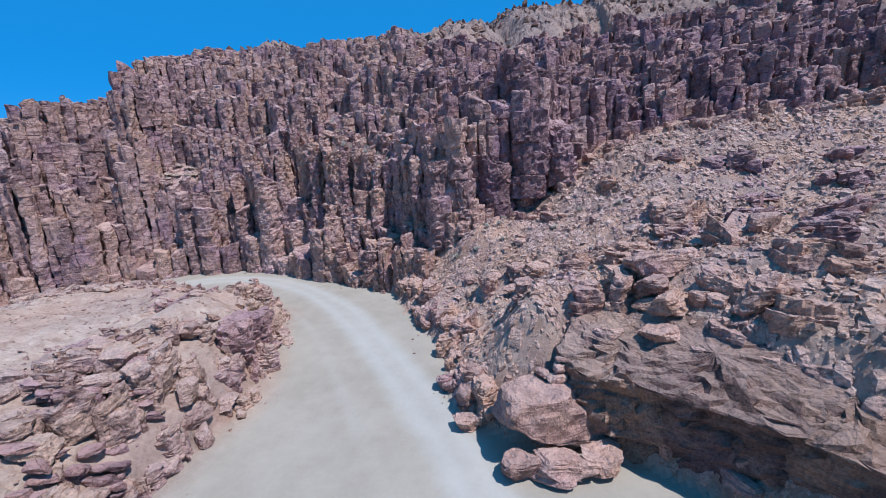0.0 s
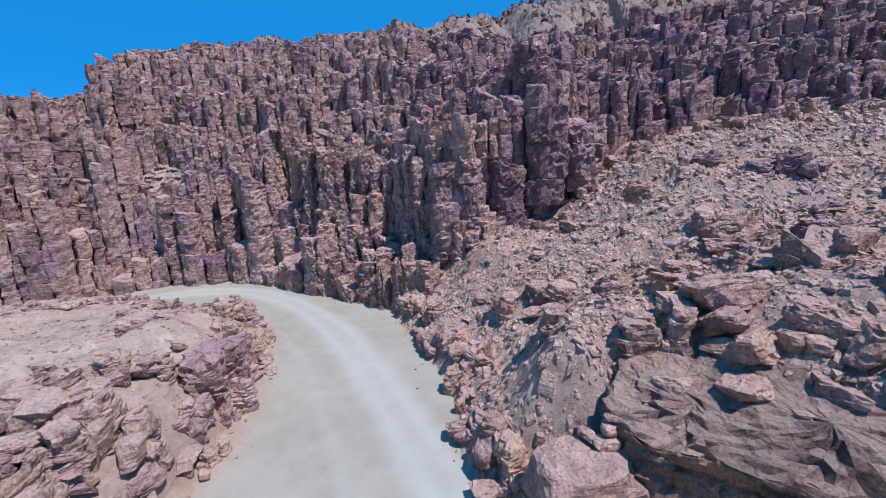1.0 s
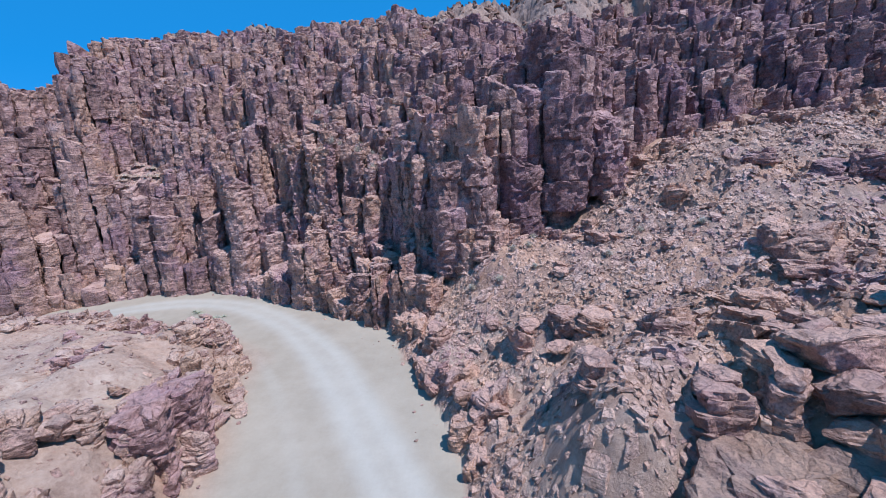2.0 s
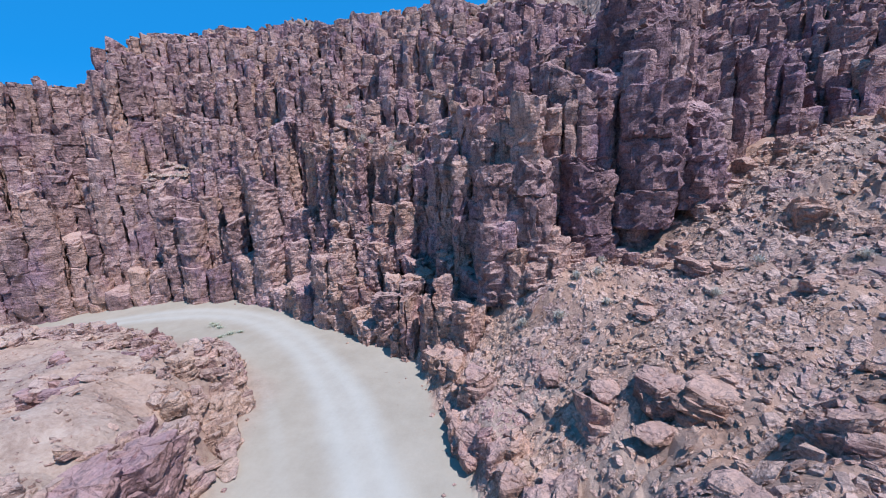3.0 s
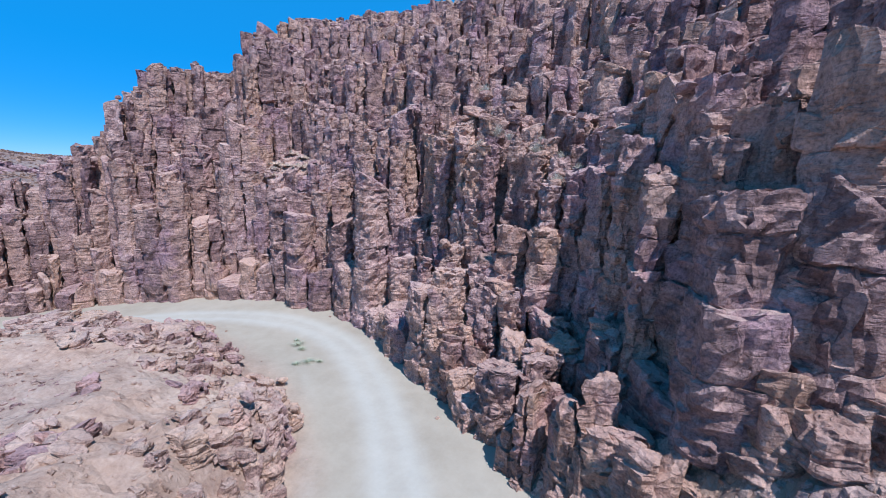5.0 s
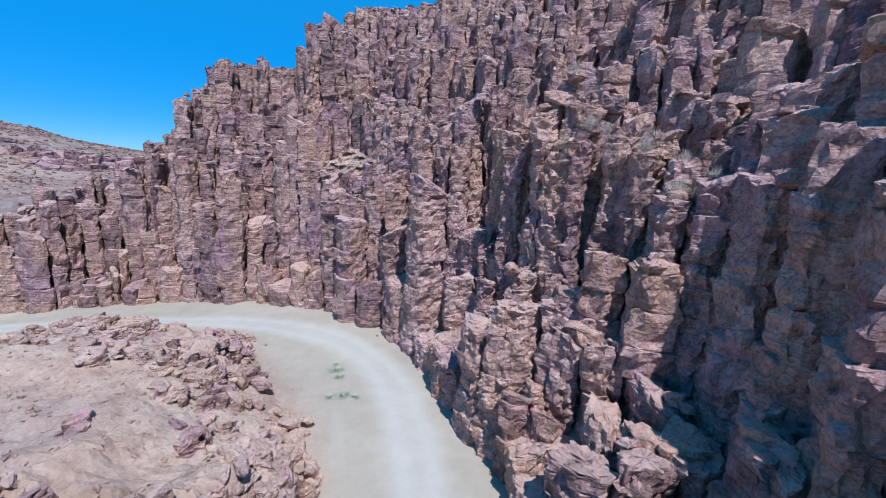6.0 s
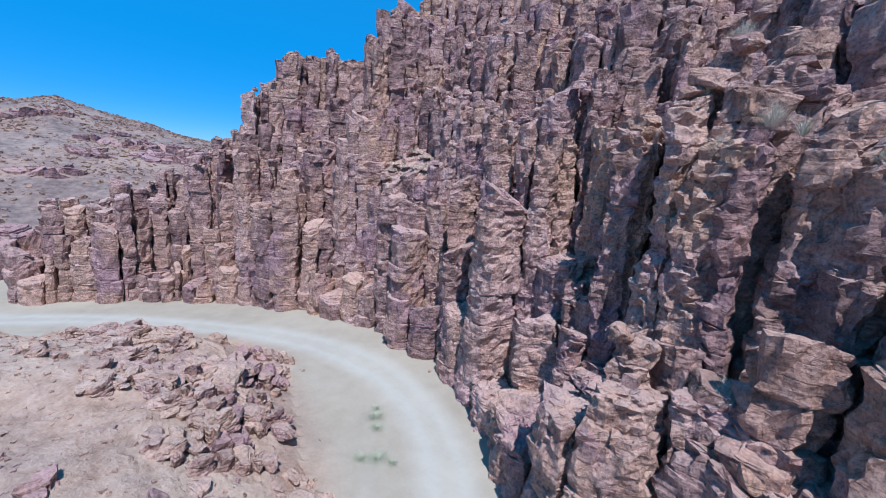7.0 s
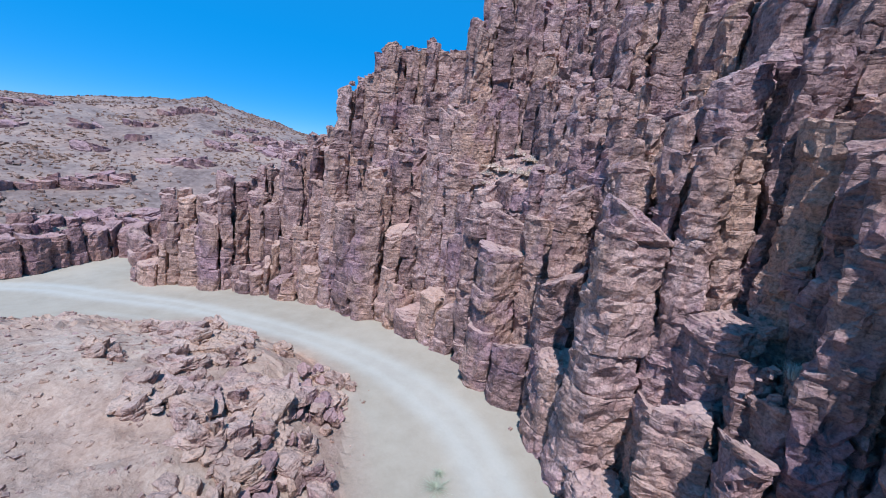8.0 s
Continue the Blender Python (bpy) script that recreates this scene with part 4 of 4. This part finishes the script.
def rim(line, inside, pick, material, label, every, hmin, hmax, back=0.0):
    """Small outcrops set end to end along the edge of the wadi floor."""
    p = np.array(line)
    run = np.concatenate([[0], np.cumsum(np.hypot(*np.diff(p, axis=0).T))])
    for s in np.arange(0, run[-1], every):
        s = s + rng.uniform(-0.5, 0.5)
        x, y = np.interp(s, run, p[:, 0]), np.interp(s, run, p[:, 1])
        if not pick(x, y):
            continue
        x2, y2 = np.interp(s + 0.5, run, p[:, 0]), np.interp(s + 0.5, run, p[:, 1])
        ux, uy = (x2 - x) * 2, (y2 - y) * 2
        off = inside * (back + rng.uniform(0.2, 1.8))
        w = rng.uniform(1.4, 5.2)
        outcrop(x + uy * off, y - ux * off, w, rng.uniform(1.2, 3.0), rng.uniform(hmin, hmax), math.degrees(math.atan2(uy, ux)),
                size=rng.uniform(0.8, 1.3), material=material, label=label, flat=0.25, share=0.45, rounded=1.2, beds=(0.2, 0.6), dip=(0.06, -0.05), main=rng.uniform(0.2, 0.34))


rim(OUT, 1, lambda x, y: -4 < y < 49 and x > -12, OUTCROP, "broken rock ledge along the edge of the sand", 2.6, 0.6, 1.4)
rim(INNER, -1, lambda x, y: 2 < y and x > -60 and not (x < -53 and y < 30) and not -47 < x < -23, PINK, "pinkish rock ledge along the edge of the sand", 3.4, 0.3, 0.9, 0.3)


rim(INNER, -1, lambda x, y: 6 < y < 43 and x > -22, PINK, "pinkish rock ledge along the edge of the sand", 2.3, 0.5, 1.2, -0.7)


def slabs(x, y, w, d, count, h, turn, dip, material, label):
    """Tilted plates of thin-bedded rock, leaning on one another."""
    thing = tagged(new("rock_outcrop"), label, "rock outcrop", group="outcrops on the slopes")
    g0 = float(land(x, y))
    thing.location = (x, y, g0)
    c, s = math.cos(radians(turn)), math.sin(radians(turn))
    for k in range(int(1.5 * count)):
        u, v = rng.uniform(-0.5, 0.5) * w, rng.uniform(-0.5, 0.5) * d
        bx, by = c * u - s * v, s * u + c * v
        rw = rng.uniform(0.4, 0.85)
        ob = new("slab", shape(material, int(rng.integers(12)), 3))
        ob.parent = thing
        z = float(land(x + bx, y + by)) - g0 + h * rng.random() * (1 - (2 * v / d) ** 2)
        ob.matrix_basis = pose(bx, by, z, rng.normal(0, 5), dip + rng.normal(0, 6), turn + rng.normal(0, 14)) @ Matrix.Diagonal((rw, rw * rng.uniform(0.5, 0.9), rng.uniform(0.2, 0.42), 1))
    return thing


for x, y, w, d, count, h, turn, dip, material in [(-18.6, 18.6, 4.6, 3.0, 26, 1.4, 35, 22, MAUVE_AND_SHADE), (-20.6, 21.2, 4.0, 2.2, 16, 0.8, 30, 18, MAUVE_AND_SHADE), (-17.0, 15.2, 3.6, 2.6, 16, 1.0, 50, 20, MAUVE_AND_SHADE),
                                                  (-33.5, 43.6, 7.0, 2.6, 22, 1.0, -20, 14, MAUVE_AND_SHADE), (-21.4, 40.2, 4.4, 2.0, 16, 0.9, -35, 16, PINK), (-24.6, 33.4, 4.6, 2.2, 14, 0.6, 15, 12, PINK),
                                                  (-17.4, 29.0, 4.0, 2.0, 14, 0.9, 65, 14, PINK), (-37.6, 46.6, 5.0, 2.4, 16, 0.9, 0, 14, MAUVE_AND_SHADE), (-26.4, 44.6, 3.6, 1.6, 10, 0.6, 20, 10, PINK)]:
    slabs(x, y, w, d, count, h, turn, dip, material, "tilted slabs of %s layered rock on the hillock" % ("dark mauve" if material is MAUVE_AND_SHADE else "pinkish"))

rim(CREST, -1, lambda x, y: 4 < x < 60, OUTCROP, "broken ledge at the foot of the high cliff", 2.6, 0.5, 1.4)


# ---- loose stones ----
def stone_mesh(seed, flat):
    r = np.random.default_rng(seed)
    bm = bmesh.new()
    bmesh.ops.create_icosphere(bm, subdivisions=2, radius=1.0)
    V = np.array([v.co for v in bm.verts])
    for _ in range(11):
        n = r.normal(size=3)
        n /= np.linalg.norm(n)
        V -= np.outer(np.maximum(V @ n - r.uniform(0.45, 0.8), 0), n)
    V *= (1, r.uniform(0.6, 0.9), flat)
    V += 0.03 * np.stack([grain(V + seed, 0.5, 90 + k) for k in range(3)], 1)
    for v, co in zip(bm.verts, V):
        v.co = co
    me = bpy.data.meshes.new("stone")
    bm.to_mesh(me)
    bm.free()
    me.materials.append(STONE)
    return me


STONES = [stone_mesh(200 + k, f) for k, f in enumerate((0.5, 0.35, 0.6, 0.8, 0.4, 0.55, 0.3, 0.7))]


def loose(x, y, size, material=None, label="angular brown stone lying loose on the slope"):
    ob = new("stone", STONES[rng.integers(len(STONES))])
    z = float(land(x, y))
    e = 0.4
    gx_, gy_ = (float(land(x + e, y)) - z) / e, (float(land(x, y + e)) - z) / e
    tilt = Vector((-gx_ * 0.8 + rng.normal(0, 0.18), -gy_ * 0.8 + rng.normal(0, 0.18), 1)).to_track_quat("Z", "Y").to_matrix().to_4x4()
    ob.matrix_world = Matrix.Translation((x, y, z + 0.22 * size)) @ tilt @ pose(0, 0, 0, 0, 0, rng.uniform(0, 360)) @ Matrix.Scale(size, 4)
    return tagged(ob, label, "stone", group="loose stones on the slopes")


# big single stones of the slope
n = 0
while n < 240:
    x, y = rng.uniform(-8, 36), rng.uniform(14, 52)
    d = to_line(OUT, x, y)[0]
    if d > 0.8 and to_line(CREST, x, y)[0] < -0.3:
        loose(x, y, 0.14 + 0.34 * rng.random() ** 3)
        n += 1
n = 0
while n < 50:
    x, y = rng.uniform(-50, -15), rng.uniform(14, 49)
    if to_line(INNER, x, y)[0] < -0.8:
        loose(x, y, 0.1 + 0.25 * rng.random() ** 3, label="angular pinkish stone lying on the hillock")
        n += 1


def rubble(name, n, box, pick, low_size, span, label, material, lift=0.2, seed=5, spots=None):
    """Many small angular stones in one mesh."""
    r = np.random.default_rng(seed)
    x, y = r.uniform(box[0], box[1], 6 * n), r.uniform(box[2], box[3], 6 * n)
    ok = np.where(pick(x, y))[0][:n]
    x, y = x[ok], y[ok]
    n = len(x)
    if spots is not None:
        who = r.integers(len(spots), size=n)
        x, y = spots[who, 0] + r.normal(0, 0.32, n), spots[who, 1] + r.normal(0, 0.32, n)
    z = land(x, y)
    e = 0.3
    nx_, ny_ = -(land(x + e, y) - z) / e, -(land(x, y + e) - z) / e
    if spots is not None:
        z, nx_, ny_ = spots[who, 2], 0 * x, 0 * y
    nx_, ny_ = np.clip(nx_, -0.9, 0.9), np.clip(ny_, -0.9, 0.9)
    size = low_size + span * r.random(n) ** 3
    cube = np.array([(-1, -1, -1), (1, -1, -1), (1, 1, -1), (-1, 1, -1), (-1, -1, 1), (1, -1, 1), (1, 1, 1), (-1, 1, 1)], float)
    P = cube[None] * np.stack([r.uniform(0.6, 1.1, n), r.uniform(0.5, 0.9, n), r.uniform(0.2, 0.55, n)], 1)[:, None, :]
    P[:, 4:, :2] *= r.uniform(0.55, 0.95, (n, 1, 1))
    P += r.normal(0, 0.13, P.shape)
    a = r.uniform(0, 2 * math.pi, n)
    c, s = np.cos(a)[:, None], np.sin(a)[:, None]
    P = np.stack([c * P[:, :, 0] - s * P[:, :, 1], s * P[:, :, 0] + c * P[:, :, 1], P[:, :, 2]], 2) * size[:, None, None]
    tx, ty = nx_ * 0.8 + r.normal(0, 0.2, n), ny_ * 0.8 + r.normal(0, 0.2, n)
    P[:, :, 2] += -tx[:, None] * P[:, :, 0] - ty[:, None] * P[:, :, 1]
    P += np.stack([x, y, z + lift * size], 1)[:, None, :]
    quad = np.array([(0, 3, 2, 1), (4, 5, 6, 7), (0, 1, 5, 4), (1, 2, 6, 5), (2, 3, 7, 6), (3, 0, 4, 7)])
    F = (np.arange(n)[:, None, None] * 8 + quad[None]).reshape(-1, 4)
    return tagged(mesh_from(name, P.reshape(-1, 3).tolist(), F.tolist(), material), label, "rubble", kind="stuff")


def on_slope(x, y):
    return (to_line(OUT, x, y)[0] > 0.2) & (to_line(CREST, x, y)[0] < 0.6) & (x > -14) & (0.5 + 0.5 * grain2(x, y, 3.5, 91) > np.random.default_rng(1).random(len(x)) * 0.9)


rubble("scree", 30000, (-12, 44, 10, 55), on_slope, 0.035, 0.19, "grey-brown scree of small angular stones", STONE)
rubble("fine_scree", 8000, (-6, 12, 31, 44.5), on_slope, 0.03, 0.11, "pale fine scree below the cliff", STONE, seed=14)
rubble("slope_slabs", 6500, (-8, 44, 10, 54), on_slope, 0.09, 0.3, "flat brown slabs strewn over the rubble slope", STONE, lift=0.25, seed=12)
rubble("knoll_stones", 9500, (-60, -14, 4, 50), lambda x, y: (to_line(INNER, x, y)[0] < -0.2) & (grain2(x, y, 4, 92) > np.random.default_rng(2).random(len(x)) * 2 - 1), 0.025, 0.14, "small pinkish stones strewn over the hillock", PINK, lift=0.08, seed=6)
rubble("hilltop_blocks", 6000, (-70, 80, 55, 130), lambda x, y: to_line(CREST, x, y)[0] > 17, 0.2, 0.5, "weathered blocks strewn over the top of the cliff", BROWN_AND_SHADE, seed=7)
rubble("far_hill_blocks", 26000, (-230, -72, -60, 120), lambda x, y: (to_line(OUT, x, y)[0] > 3) & (to_line(CREST, x, y)[0] < -1) & (grain2(x, y, 9, 93) + 0.5 * grain2(x, y, 3, 94) > np.random.default_rng(3).random(len(x)) * 1.5 - 0.7), 0.08, 0.5, "dark blocks and ledges on the far hill", BROWN_AND_SHADE, seed=8)
rubble("sand_pebbles", 500, (-40, 14, 5, 60), lambda x, y: (to_line(OUT, x, y)[0] < 0) & (to_line(INNER, x, y)[0] > 0) & (np.maximum(to_line(OUT, x, y)[0], -to_line(INNER, x, y)[0]) > -2.6 * np.random.default_rng(4).random(len(x)) ** 2 - 0.1), 0.03, 0.14, "pebbles at the edges of the sand", STONE, seed=9)
rubble("ledge_stones", 5000, (-60, 20, 40, 60), lambda x, y: x > -99, 0.08, 0.4, "broken stones lying on the cliff's ledges", CLIFF, lift=0.3, seed=10, spots=LEDGES)

rubble("ledge_gravel", 2200, (-60, 20, 40, 60), lambda x, y: x > -99, 0.05, 0.2, "pale gravel gathered in sloping gullies of the cliff", GRIT, lift=0.3, seed=13, spots=LEDGES[fans[:, 2] > 0] + np.array((0, 0, 0.1)))


# ---- dry plants ----
def shrub(x, y, z, width, height, material, label, stems=280):
    """A low bush of thin bent twigs that fan out from one root."""
    V, F = [], []
    for _ in range(stems):
        a, lean = rng.uniform(0, 2 * math.pi), rng.uniform(0.1, 1.0)
        reach, up = width / 2 * lean * rng.uniform(0.6, 1.1), height * (1.15 - 0.6 * lean) * rng.uniform(0.6, 1.1)
        d = np.array([math.cos(a), math.sin(a)])
        side = np.array([-d[1], d[0], 0.0]) * rng.uniform(0.004, 0.009)
        root = np.array([*(d * width * 0.08 * rng.random()), 0.0])
        p1 = root + np.array([*(d * reach * 0.45), up * 0.65])
        p2 = root + np.array([*(d * reach + rng.normal(0, 0.05, 2)), up])
        n = len(V)
        V += [root - side, root + side, p1 + side, p1 - side, p2]
        F += [(n, n + 1, n + 2, n + 3), (n + 3, n + 2, n + 4)]
        for _ in range(2):
            q = p1 + (p2 - p1) * rng.random()
            tipp = q + np.array([*(rng.normal(0, 0.12, 2) * width), abs(rng.normal(0, 0.14)) * height])
            n = len(V)
            V += [q - side * 0.6, q + side * 0.6, tipp]
            F += [(n, n + 1, n + 2)]
    ob = mesh_from("shrub", [tuple(v) for v in V], F, material)
    ob.location = (x, y, z - 0.03)
    return tagged(ob, label, "shrub", group="shrubs")


SHRUBS = [(4.0, 43.6, 1.1, 0.6), (5.6, 43.2, 1.0, 0.6), (-0.4, 44.4, 0.9, 0.5), (-0.4, 43.4, 1.0, 0.5), (0.3, 40.2, 1.2, 0.5), (2.4, 39.2, 1.4, 0.5),
          (4.8, 41.0, 1.0, 0.5), (3.6, 40.9, 0.9, 0.5), (4.9, 38.9, 1.0, 0.4), (-6.2, 47.4, 0.8, 0.6), (9.5, 37.0, 1.0, 0.5), (12.2, 38.4, 0.9, 0.5), (15.0, 36.0, 1.0, 0.5), (-6.0, 45.4, 0.8, 0.5)]
for x, y, w, h in SHRUBS:
    shrub(x, y, float(land(x, y)), w, h, DRY, "pale dry desert bush rooted among the stones")
for x, y, w, h in [(-29.3, 50.7, 1.9, 0.3), (-28.4, 50.2, 1.3, 0.24), (-30.0, 51.2, 1.0, 0.2), (-26.3, 48.9, 1.7, 0.28), (-26.9, 48.2, 1.2, 0.22), (-25.6, 49.3, 0.9, 0.2)]:
    shrub(x, y, float(land(x, y)), w, h, GREEN, "low pale green desert bush spreading on the sand", 150)
for x, y in [(-16.0, 56.5), (-14.0, 55.2), (-11.5, 54.2), (-9.5, 52.6), (-20.0, 58.6), (-40.5, 62.6), (-43.0, 62.4), (-7.6, 53.0)]:
    for k in np.argsort(((LEDGES[:, :2] - (x, y)) ** 2).sum(1))[:4]:
        shrub(*LEDGES[k], rng.uniform(0.9, 1.6), rng.uniform(0.35, 0.7), DRY, "pale dry bush growing on a cliff ledge", 110)

for x, y in [(-12.8, 54.0), (-11.0, 53.4), (-16.2, 57.0), (-14.6, 55.4), (-10.2, 52.8)]:
    for k in np.argsort(((LEDGES[:, :2] - (x, y)) ** 2).sum(1))[:2]:
        shrub(*LEDGES[k], rng.uniform(1.4, 2.2), rng.uniform(0.6, 1.0), DRY, "wide pale dry bush growing on a cliff ledge", 320)

for k in np.where(fans[:, 2] > 0)[0]:
    if rng.random() < 0.3:
        shrub(*LEDGES[k], rng.uniform(0.6, 1.1), rng.uniform(0.25, 0.45), DRY, "tuft of pale dry grass on a gravel ledge", 60)
